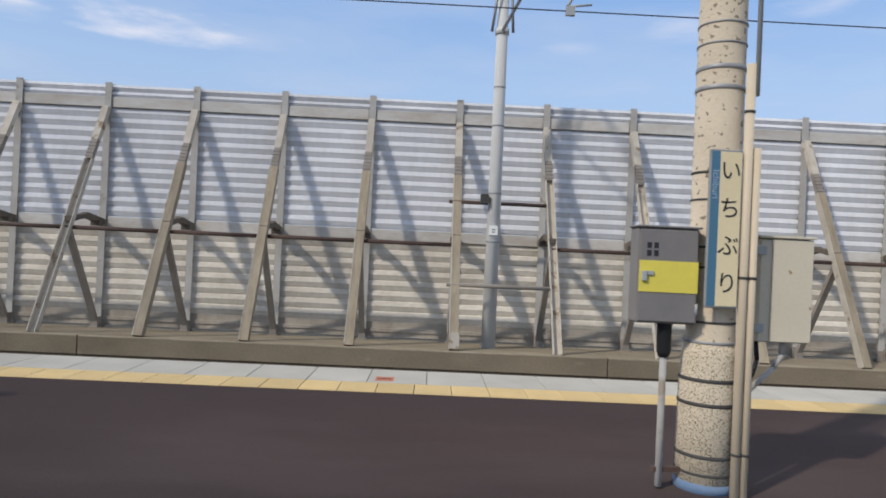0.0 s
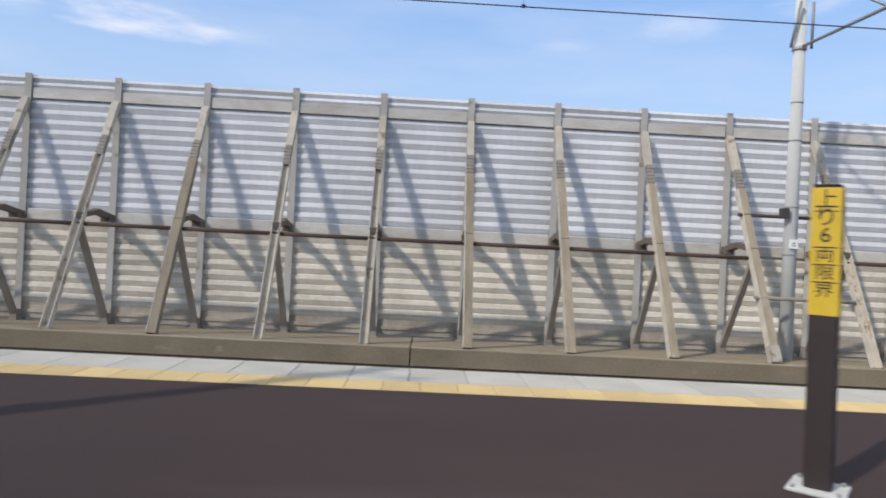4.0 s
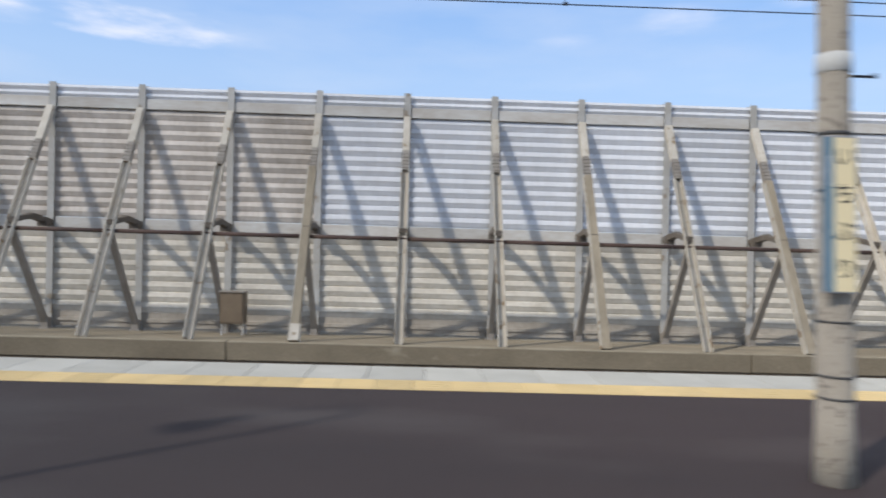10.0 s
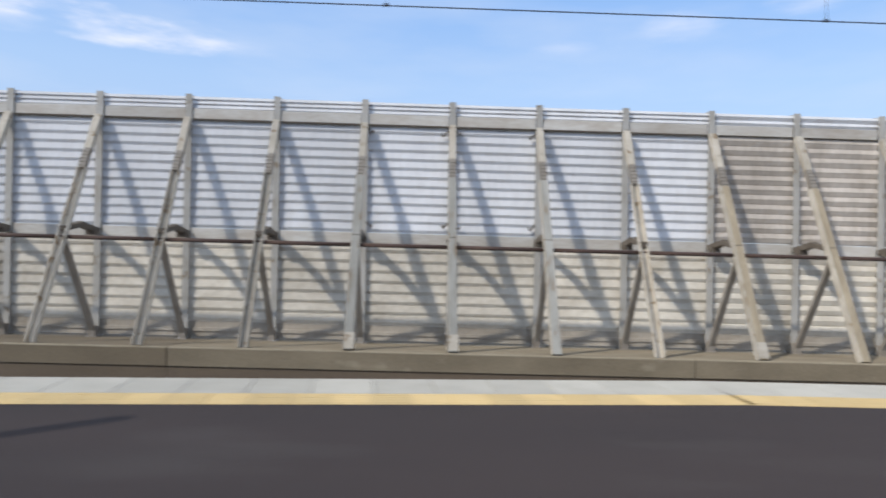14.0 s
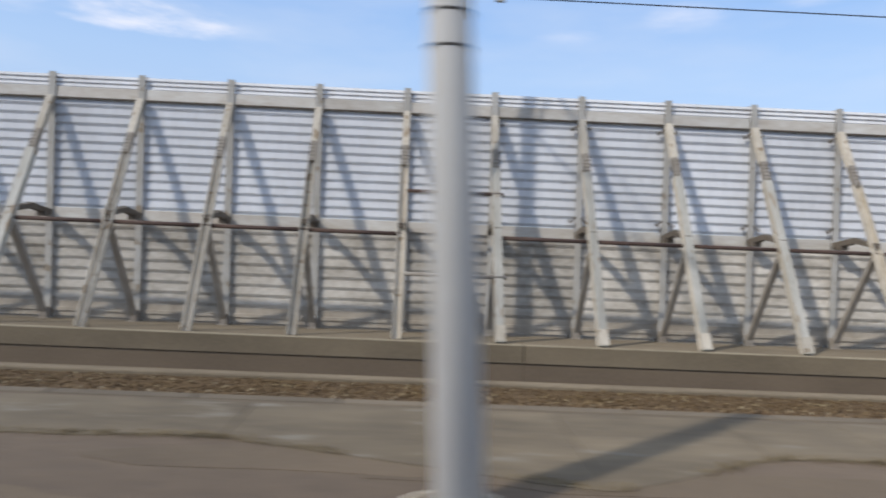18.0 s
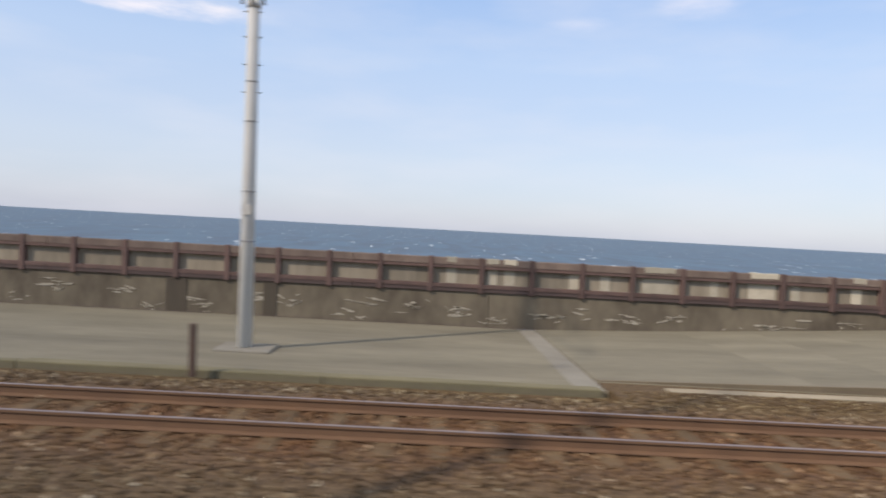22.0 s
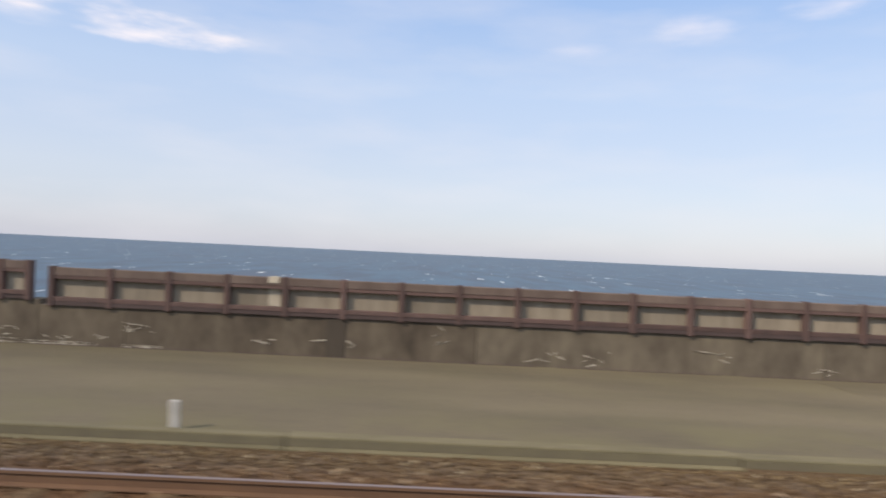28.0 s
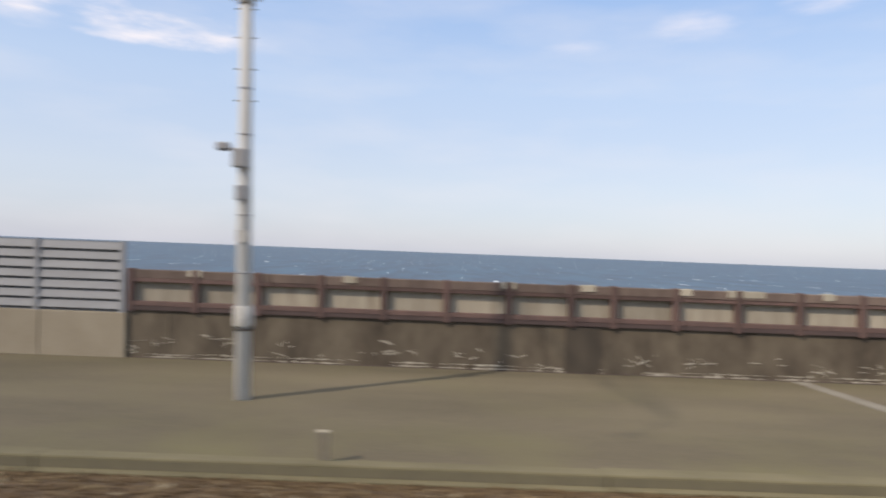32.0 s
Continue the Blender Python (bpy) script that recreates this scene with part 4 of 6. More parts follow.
for px, w, m in ((-131.87, 0.5, "apron_joint"), (-156.5, 0.62, "apron_dark"), (-184.1, 0.6, "apron_joint"), (-227.3, 0.5, "apron_dark"), (-242.45, 0.42, "apron_joint"), (-273.1, 0.38, "apron_joint")):
    y0 = 13.3 if px == -242.45 else AP_EDGE + 0.02
    s = (WALL_BASE - AP_Z) / (WALL_Y + 0.05 - AP_EDGE - 0.02)
    za = AP_Z + s * (y0 - AP_EDGE - 0.02)
    bm = bmesh.new()
    extrude(bm, [(y0 + 0.02, za - 0.1), (y0 + 0.02, za + 0.005), (WALL_Y - 0.02, WALL_BASE + 0.006), (WALL_Y - 0.02, WALL_BASE - 0.1)], px - w / 2, px + w / 2)
    part("joint_strip", bm, m, apron)
# the apron rises towards the barrier's end
RISE_X = [-131.6, -127.5, -125.4, -123.6, -121.2, -118.895]
RISE_EDGE = [-0.25, -0.16, -0.1, -0.02, 0.19, 0.4]
RISE_WALL = [-0.44, -0.27, -0.15, -0.05, 0.09, 0.22]


def rise_z(x, y):
    k = (y - 12.57) / (WALL_Y - 12.57)
    return float(np.interp(x, RISE_X, RISE_EDGE)) * (1 - k) + float(np.interp(x, RISE_X, RISE_WALL)) * k


for a, b in zip(RISE_X, RISE_X[1:]):
    part("ramp_slab", mk(plate, [(a, 12.6), (b, 12.6), (b, WALL_Y - 0.03), (a, WALL_Y - 0.03)], -0.7, rise_z), "apron_mid", apron)
    bm = bmesh.new()
    e0, e1 = rise_z(a, 12.57), rise_z(b, 12.57)
    v = box(bm, a, b, 12.572, 12.62, -0.7, 0)
    for q in v:
        if q.co.z > -0.5:
            q.co.z = (e0 if q.co.x == v[0].co.x else e1) + 0.004
    part("ramp_footing", bm, "kerb_low", apron)
    bm = bmesh.new()
    v = box(bm, a, b, 12.545, 12.6, 0, 1)
    for q in v:
        top = e0 if q.co.x == v[0].co.x else e1
        q.co.z = top + 0.006 if q.co.z > 0.5 else top - 0.23
    part("ramp_edge", bm, "kerb_dim", apron)
part("back_slab", mk(plate, [(-118.88, 16.45), (-90, 16.45), (-90, WALL_Y - 0.03), (-118.88, WALL_Y - 0.03)], -0.7, 0.22), "apron_mid", apron)
part("low_block", mk(box, -119.2, -112.0, 18.5, 19.5, 0.1, 0.55, 0.02), "apron_mid", apron)
part("gutter_slab", mk(box, -124.6, -120.4, 12.12, 12.54, -0.5, -0.255, 0.01), "old_pale", apron)
part("joint_strip", mk(plate, [(-119.06, 13.1), (-118.98, 13.1), (-118.95, 18.4), (-119.03, 18.4)], 0.1, lambda x, y: rise_z(-118.9, y) + 0.008), "apron_dark", apron)
part("verge", mk(box, -131.58, -90.0, 11.74, 12.56, -0.7, -0.27), "ballast", apron)
bm = bmesh.new()
extrude(bm, [(10.85, -0.6), (10.85, -0.23), (11.2, -0.2), (11.735, -0.2), (11.735, -0.6)], -131.58, 33)
part("soil_verge", bm, "ballast", apron)
part("drain_end", mk(bar, (-121.0, 11.91, -0.24), (-130.5, 12.0, -0.33), 0.3, 0.2, (0, 1, 0)), "kerb_worn", apron)
# ---- railway track ----
track = tagged(new("railway_track"), "rusty single railway track on brown ballast", "track", "", "structure")
for y in (RAIL_NEAR, RAIL_FAR):
    bm = bmesh.new()
    extrude(bm, [(y - 0.064, -0.153), (y + 0.064, -0.153), (y + 0.064, -0.14), (y + 0.009, -0.12), (y + 0.009, -0.04), (y + 0.032, -0.03), (y + 0.032, -0.004), (y - 0.032, -0.004), (y - 0.032, -0.03), (y - 0.009, -0.04), (y - 0.009, -0.12), (y - 0.064, -0.14)], -340, 45)
    r = part("rail", bm, "rail", track)
    part("rail_head", mk(box, -340, 45, y - 0.027, y + 0.027, -0.004, 0.002), "railhead", r, "worn bright running surface")
sl_me = mesh_of("sleeper", mk(box, -0.11, 0.11, -1.05, 1.05, -0.3, -0.154, 0.012), "sleeper")
for i in range(295):
    s = new("sleeper", sl_me)
    s.location, s.parent = (-110.0 - 0.645 * i, (RAIL_NEAR + RAIL_FAR) / 2, 0), track

# ---- platform ----
platform = tagged(new("platform"), "dark asphalt island platform with white edge slabs and a yellow tactile line", "platform", "", "structure")
W_SLAB, W_TILE = 0.6, 0.36
part("body", mk(plate, [(40, 0.5), (40, 6.02), (SLOPE_X, 6.02), (END_X + 0.02, 4.68), (END_X + 0.02, 0.5)], -0.62, PLAT_Z - 0.06), "concrete", platform)
part("asphalt_top", mk(plate, [(40, 0.5), (40, 6.1 - W_SLAB - W_TILE), (SLOPE_X, 6.1 - W_SLAB - W_TILE), (END_X, 4.76 - W_SLAB - W_TILE), (END_X, 0.5)], PLAT_Z - 0.06, PLAT_Z), "asphalt", platform)
old = tagged(new("old_platform"), "worn low platform of patched brown paving", "platform", "", "structure")
OLD = [(END_X, 0.5), (END_X, 4.92), (-89.0, 4.98), (-111.0, 5.02), (-115.2, 5.06), (-118.2, 3.36), (-119.4, 0.5)]
part("paving", mk(plate, OLD, -0.62, OLD_Z), "old_pave", old)


def copings(pieces, parent, path, length, wide, inset, mat, name, gap=0.005, lift=0.004, pick=None):
    """Rows of cut pieces laid along an edge given as points, landward of it by inset."""
    me = {}
    for (ax, ay), (bx, by) in zip(path, path[1:]):
        run = math.hypot(bx - ax, by - ay)
        n = max(1, int(round(run / length)))
        ang = math.atan2(by - ay, bx - ax)
        key = round(run / n, 3)
        for i in range(n):
            t = (i + 0.5) / n
            x, y = ax + (bx - ax) * t, ay + (by - ay) * t
            m = pick(x) if pick else mat
            if (key, m) not in me:
                me[(key, m)] = mesh_of(name, pieces(key - gap, wide - gap), m)
            o = new(name, me[(key, m)])
            o.parent = parent
            # the path runs towards smaller x, so land lies on its left side
            o.location = (x - math.sin(ang) * (inset + wide / 2), y + math.cos(ang) * (inset + wide / 2), lift)
            o.rotation_euler = (0, 0, ang)


def flat_slab(length, wide):
    bm = bmesh.new()
    box(bm, -length / 2, length / 2, -wide / 2, wide / 2, PLAT_Z - 0.07, PLAT_Z + 0.002, 0.004)
    return bm


def ribbed_tile(length, wide):
    """A tactile tile with raised bars along the platform."""
    bm = bmesh.new()
    box(bm, -length / 2, length / 2, -wide / 2, wide / 2, PLAT_Z - 0.05, PLAT_Z + 0.001, 0.003)
    for j in range(4):
        y = (j - 1.5) * wide / 4.4
        box(bm, -length / 2 + 0.02, length / 2 - 0.02, y - 0.015, y + 0.015, PLAT_Z + 0.001, PLAT_Z + 0.003)
    return bm


EDGE = [(22.0, 6.1), (SLOPE_X, 6.1), (END_X, 4.76)]
copings(flat_slab, platform, EDGE, 0.5, W_SLAB, 0.0, "slab", "edge_slab", pick=lambda x: "slab_grey" if x < -62.1 else "slab")
copings(ribbed_tile, platform, EDGE, 0.3, W_TILE, W_SLAB, "yellow_tile", "tactile_tile")


def rough_stone(length, wide):
    bm = bmesh.new()
    box(bm, -length / 2, length / 2, -wide / 2, wide / 2, OLD_Z - 0.25, OLD_Z + 0.006, 0.012)
    return bm


OLD_EDGE = [(END_X - 0.02, 5.08), (-89.0, 5.14), (-111.0, 5.18), (-115.2, 5.22)]
copings(rough_stone, old, OLD_EDGE, 1.1, 0.16, 0.0, "old_edge", "edge_stone", gap=0.008, lift=0.0, pick=lambda x: "old_pale" if x > -75 else "old_edge")
copings(rough_stone, old, [(-115.22, 5.21), (-118.3, 3.45), (-119.4, 0.6)], 1.0, 0.2, 0.0, "old_edge", "edge_stone", gap=0.008, lift=0.001)
# strip of differing old concrete along the edge, with an uneven inner side
rng = random.Random(8)
STRIP = [(-64.46, 3.8), (-66.2, 3.9), (-68.9, 3.92), (-72.5, 3.85), (-77.0, 3.9), (-81.0, 3.88), (-83.6, 3.87), (-86.4, 3.98), (-87.3, 4.0), (-88.5, 3.36), (-90.7, 4.05), (-92.7, 4.0), (-96.2, 4.1), (-98.2, 4.0), (-100.7, 3.98), (-103.5, 4.24), (-107.9, 4.04), (-111.5, 4.26), (-114.6, 4.4)]
for (xa, ya), (xb, yb) in zip(STRIP, STRIP[1:]):
    n = max(2, int((xa - xb) / 0.35))
    inner = [(xa + (xb - xa) * i / n, ya + (yb - ya) * i / n + (rng.uniform(-0.035, 0.035) if 0 < i < n else 0)) for i in range(n + 1)]
    kind = "old_pale" if xa > -70 else ("old_mottled" if xa > -97.9 else "old_brown")
    lean = 0.16 if xb == -66.2 else 0.0
    lean_a = 0.16 if xa == -66.2 else 0.0
    part("edge_strip", mk(plate, [(xa - 0.012 - lean_a, 4.915)] + [(q[0] - 0.012 if i == 0 else q[0], q[1]) for i, q in enumerate(inner)] + [(xb - lean, 4.915)], OLD_Z - 0.1, OLD_Z + 0.006 + rng.uniform(0, 0.004)), kind, old)
# worn lighter and darker patches on the old paving
for k in range(22):
    cx, cy = -67.5 - 2.2 * k + rng.uniform(-0.8, 0.8), rng.uniform(2.9, 3.75)
    rx, ry = rng.uniform(0.5, 1.9), rng.uniform(0.08, 0.3)
    ring = [(cx + rx * math.cos(q) * rng.uniform(0.7, 1.2), min(cy + ry * math.sin(q) * rng.uniform(0.6, 1.3), 3.9)) for q in np.linspace(0, math.tau, 19)[:-1]]
    part("worn_patch", mk(plate, ring, OLD_Z - 0.03, OLD_Z + 0.0025 + 0.0001 * k), "old_worn", old)
# dry weeds in the joint along the strip
bm = bmesh.new()
for _ in range(2600):
    x = rng.uniform(-114.4, -83.0)
    y = float(np.interp(-x, [-q[0] for q in STRIP], [q[1] for q in STRIP]))
    if noise.noise(Vector((x * 0.9, 0, 0))) < -0.12:
        continue
    a, l = rng.uniform(0, math.tau), rng.uniform(0.015, 0.05)
    p0 = Vector((x, y + rng.gauss(0, 0.022), OLD_Z + 0.004))
    bar(bm, p0, p0 + Vector((math.cos(a) * l * 0.9, math.sin(a) * l * 0.9, l * 0.7)), 0.012, 0.003)
tagged(part("dry_weeds", bm, "dry_grass"), "thin dry weeds growing along a paving joint", "weeds", "", "stuff")
# red floor stickers on the white slabs
for x in (9.14, -11.9, -31.05):
    t = thing("floor_sticker", x, 5.66, PLAT_Z + 0.006, "small red floor sticker on a white edge slab", "sticker", "floor stickers")
    part("sheet", mk(box, -0.078, 0.078, -0.09, 0.09, 0, 0.002), "red", t)
    part("mark", mk(box, -0.06, 0.06, -0.012, 0.012, 0.002, 0.004), "ink", t)


# ---- lettering ----
def lettering(text, size, mat, parent, m, name="lettering", weight=0.0):
    cu = bpy.data.curves.new(name, "FONT")
    cu.body, cu.size, cu.extrude, cu.offset = text, size, 0.0008, size * weight
    cu.align_x, cu.align_y = "CENTER", "CENTER"
    tmp = new(name + "_outline", cu)
    bpy.context.view_layer.update()
    me = bpy.data.meshes.new_from_object(tmp.evaluated_get(bpy.context.evaluated_depsgraph_get()))
    bpy.data.objects.remove(tmp)
    me.materials.clear()
    me.materials.append(M[mat])
    ob = new(name, me)
    ob.parent, ob.matrix_basis = parent, m
    return ob


# ---- platform furniture ----
TRUE = 0.842  # furniture below is drawn larger and set to this size


def sized(t):
    t.scale = (TRUE, TRUE, TRUE)
    return t


def bollard(x, y, yellow, sunk=0.0):
    t = thing("stop_marker" if yellow else "square_post", x, y, PLAT_Z - sunk, "square dark brown marker post with yellow sign faces" if yellow else "square dark brown post on a white base plate", "post", "square posts along the platform")
    h = 1.82
    bm = bmesh.new()
    box(bm, -0.075, 0.075, -0.075, 0.075, 0.02, h, 0.008)
    part("shaft", bm, "bollard", t)
    bm = bmesh.new()
    box(bm, -0.072, 0.072, -0.072, 0.072, h, h + 0.012, 0.004)
    part("cap", bm, "bollard", t)
    if not sunk:
        part("base_plate", mk(box, -0.155, 0.155, -0.155, 0.155, 0, 0.02, 0.004), "white_plate", t, "white base plate")
    for sx in () if sunk else (-0.12, 0.12):
        for sy in (-0.12, 0.12):
            part("bolt", mk(rod, (sx, sy, 0.02), (sx, sy, 0.04), 0.012, seg=6), "steel_band", t)
    if yellow:
        bm = bmesh.new()
        box(bm, -0.08, 0.08, -0.08, 0.08, 1.05, h - 0.01, 0.004)
        sl = part("sign_sleeve", bm, "marker_yellow", t, "yellow sign sleeve with dark writing")
        for a in (0, 90):
            turn = pose(0, 0, 0, 0, 0, a)
            for k, ch in enumerate("上り6両限界"):
                lettering(ch, 0.125 if k < 3 else 0.105, "ink", sl, turn @ pose(0, -0.0815, 1.735 - 0.105 * k - (0.01 if k > 2 else 0), 90, 0, 0))
            for z in (1.67, 1.455, 1.353, 1.248):
                o = part("writing_bar", mk(box, -0.066, 0.066, -0.0815, -0.08, z - 0.003, z + 0.003), "ink", sl)
                o.matrix_basis = turn
    t.rotation_euler = (0, 0, radians(-39))
    return sized(t)


bollard(5.12, 3.29, True)
bollard(-3.69, 3.12, False)
bollard(-34.11, 3.2, True)
bollard(-44.87, 3.21, False)
bollard(-55.86, 3.14, True, 0.12)


def strapped_pole(name, x, y, z, rows, mat, bands, label, base="", seg=24):
    """A round pole from rows of (height, radius) with straps at heights."""
    t = sized(thing(name, x, y, z, label, "pole", "poles along the platform"))
    part("shaft", mk(turned, rows, seg), mat, t)

    def radius(h):
        return float(np.interp(h, [r[0] for r in rows], [r[1] for r in rows]))
    for h, tall, m in bands:
        part("strap", mk(turned, [(h, radius(h) + 0.003), (h + 0.002, radius(h) + 0.006), (h + tall, radius(h) + 0.006), (h + tall + 0.002, radius(h) + 0.003)], seg), m, t)
    if base:
        part("painted_foot", mk(turned, [(0, rows[0][1] + 0.006), (0.055, rows[0][1] + 0.004)], seg), base, t, "blue painted foot")
    return t


def name_plate(x, y, z, turn=0):
    t = thing("station_name_plate", x, y, z, "upright cream station name plate with a blue strip", "sign", "station name plates")
    bm = bmesh.new()
    box(bm, -0.098, 0.098, 0, 0.02, 0, 0.9, 0.004)
    part("backing", bm, "steel_band", t)
    part("blue_strip", mk(box, -0.09, -0.04, -0.003, 0, 0.012, 0.888), "sign_teal", t)
    part("cream_face", mk(box, -0.04, 0.09, -0.003, 0, 0.012, 0.888), "cream_sign", t)
    for k, ch in enumerate("いちぶり"):
        lettering(ch, 0.13, "ink", t, pose(0.025, -0.0045, 0.775 - 0.213 * k, 90, 0, 0))
    lettering("Ichiburi", 0.055, "pale_ink", t, pose(-0.065, -0.0045, 0.7, 90, 90, 0))
    t.rotation_euler = (0, 0, radians(turn))
    return sized(t)


K, S = "dark_band", "steel_band"
p1 = strapped_pole("concrete_pole", 10.91, 3.31, PLAT_Z, [(0, 0.172), (0.6, 0.166), (0.78, 0.158), (0.88, 0.14), (2.6, 0.137), (9, 0.115)], "cream_clean", [(0.1, 0.015, K), (0.2, 0.02, K), (0.5, 0.02, K), (0.64, 0.02, K), (0.86, 0.015, S), (0.98, 0.012, K), (1.3, 0.012, K), (1.42, 0.012, K), (1.7, 0.01, K), (1.86, 0.012, K), (2.35, 0.025, S), (2.47, 0.025, S), (2.62, 0.01, S), (2.74, 0.01, S)], "speckled cream concrete pole strapped with dark bands", "blue")
part("rough_sleeve", mk(turned, [(0.0, 0.174), (0.6, 0.168), (0.78, 0.16), (0.87, 0.143)], 24), "cream", p1, "densely speckled lower sleeve")
name_plate(10.88, 3.13, 2.14, 6)
# switch box with its riser
t = thing("switch_box", 10.64, 3.25, 2.05, "grey steel switch box with a broad yellow band", "switch box")
bm = bmesh.new()
box(bm, -0.175, 0.175, -0.08, 0.09, 0, 0.55, 0.008)
part("body", bm, "grey_box", t)
part("door", mk(box, -0.165, 0.165, -0.092, -0.082, 0.01, 0.54, 0.004), "grey_box", t)
part("yellow_band", mk(box, -0.168, 0.168, -0.0965, -0.092, 0.18, 0.36), "yellow", t, "bright yellow band")
part("handle", mk(box, -0.155, -0.125, -0.115, -0.092, 0.24, 0.3, 0.004), "galv", t, "steel latch handle")
part("latch_bar", mk(box, -0.125, -0.085, -0.108, -0.097, 0.275, 0.3, 0.003), "galv", t)
for dx in (-0.115, -0.075):
    for dz in (0.385, 0.43):
        part("writing_bar", mk(box, dx - 0.012, dx + 0.014, -0.0935, -0.0915, dz, dz + 0.034), "ink", t)
part("hinge", mk(rod, (0.165, -0.095, 0.06), (0.165, -0.095, 0.12), 0.008, seg=8), "galv", t)
part("roof", mk(box, -0.185, 0.185, -0.1, 0.095, 0.55, 0.562, 0.003), "grey_box", t)
part("cable_boot", mk(turned, [(-0.2, 0.03), (-0.17, 0.042), (-0.02, 0.042), (0, 0.05)], 14, 0.02, 0.0), "black_rubber", t, "black rubber cable boot")
part("riser_pipe", mk(rod, (0.02, 0, -0.96), (0.02, 0, -0.18), 0.02, seg=12), "post", t)
part("pipe_clamp", mk(bar, (-0.02, 0.0, -0.86), (0.22, 0.05, -0.87), 0.03, 0.03, (0, 0, 1)), "rust", t)
t.rotation_euler = (0, 0, radians(-2))
sized(t)
t = thing("junction_box", 11.27, 3.34, 1.97, "beige steel junction box beside the pole", "junction box")
bm = bmesh.new()
box(bm, -0.165, 0.15, -0.07, 0.09, 0, 0.62, 0.01)
part("body", bm, "beige_box", t)
part("lid", mk(box, -0.09, 0.155, -0.083, -0.072, 0.005, 0.615, 0.004), "beige_box", t)
part("roof", mk(box, -0.175, 0.165, -0.095, 0.1, 0.62, 0.635, 0.003), "beige_box", t)
for z in (0.06, 0.52):
    part("bracket", mk(box, -0.18, -0.13, -0.085, -0.07, z, z + 0.05), "galv", t)
pts = [(0.03, 0, 0), (0.03, 0, -0.08), (-0.02, 0, -0.16), (-0.16, 0, -0.3), (-0.22, 0, -0.36)]
bm = bmesh.new()
for a, b in zip(pts, pts[1:]):
    rod(bm, a, b, 0.017, seg=8)
part("flexible_conduit", bm, "post", t)
pts = [(-0.13, 0, 0), (-0.12, 0, -0.12), (-0.15, 0, -0.22), (-0.21, 0, -0.27)]
bm = bmesh.new()
for a, b in zip(pts, pts[1:]):
    rod(bm, a, b, 0.014, seg=8)
part("black_cable", bm, "black_rubber", t)
sized(t)
for dx, r, h, m in ((0.098, 0.026, 2.48, "cream_pipe"), (0.15, 0.022, 2.0, "cream_pipe"), (0.135, 0.014, 5.5, "galv")):
    t = thing("conduit", 10.91 + dx * TRUE, 3.155, PLAT_Z, "slender cream conduit running up the pole" if m != "galv" else "thin grey cable conduit rising up the pole", "conduit", "conduits on the pole")
    part("pipe", mk(rod, (0, 0, 0 if m != "galv" else 2.3), (0, 0, h), r, seg=12), m, t)
    for z in (0.24, 1.25, 2.2):
        if z < h and m != "galv":
            part("clip", mk(turned, [(z, r + 0.004), (z + 0.015, r + 0.004)], 12), "dark_band", t)
    sized(t)

# second cream pole with boxes
strapped_pole("concrete_pole", -0.52, 3.1, PLAT_Z, [(0, 0.135), (0.4, 0.128), (2.5, 0.115), (9, 0.1)], "cream_worn", [(0.14, 0.01, K), (0.7, 0.03, K), (0.95, 0.025, K), (1.24, 0.012, K), (1.33, 0.015, K), (1.43, 0.03, K), (1.72, 0.035, S), (1.86, 0.015, K)], "weathered cream concrete pole with dark straps", "blue").rotation_euler = (0, radians(-1.4), 0)
t = sized(thing("twin_lamp", -0.52, 3.0, 4.5, "twin-armed platform lamp on the cream pole", "lamp"))
part("bracket", mk(rod, (0, 0.12, -0.1), (0, -0.1, 0.06), 0.03, seg=8), "galv", t)
for q in (-1, 1):
    part("arm", mk(rod, (0, -0.08, 0.05), (q * 0.62, -0.1, -0.06), 0.03, seg=8), "galv", t)
    part("shade", mk(box, q * 0.5 - 0.2, q * 0.5 + 0.2, -0.17, -0.03, -0.09, -0.03, 0.02), "white_plate", t)
t = sized(thing("fuse_box", -0.7, 3.06, 2.03, "cream-painted steel fuse box on the pole", "fuse box"))
part("body", mk(box, -0.07, 0.08, -0.06, 0.06, 0, 0.36, 0.008), "beige_box", t)
for z in (0.08, 0.26):
    part("knob", mk(rod, (-0.03, -0.06, z), (-0.03, -0.085, z), 0.014, seg=8), "galv", t)
part("riser_pipe", mk(rod, (0.03, 0, -0.92), (0.03, 0, 0.0), 0.03, seg=12), "cream_pipe", t)
part("foot_collar", mk(turned, [(-0.98, 0.042), (-0.92, 0.04)], 12, 0.03, 0), "blue", t)
t = sized(thing("bell_box", -0.72, 3.06, 2.43, "rust-streaked beige bell box on the pole", "bell box"))
part("body", mk(box, -0.06, 0.06, -0.06, 0.06, 0, 0.26, 0.008), "cream_pipe", t)
part("roof", mk(box, -0.08, 0.07, -0.075, 0.07, 0.26, 0.272), "rust", t)
for z in (0.05, 0.17):
    part("rusty_latch", mk(box, -0.01, 0.04, -0.075, -0.06, z, z + 0.03), "rust", t)
part("stand_off", mk(box, 0.06, 0.1, -0.03, 0.03, -0.12, 0.28), "steel_band", t)

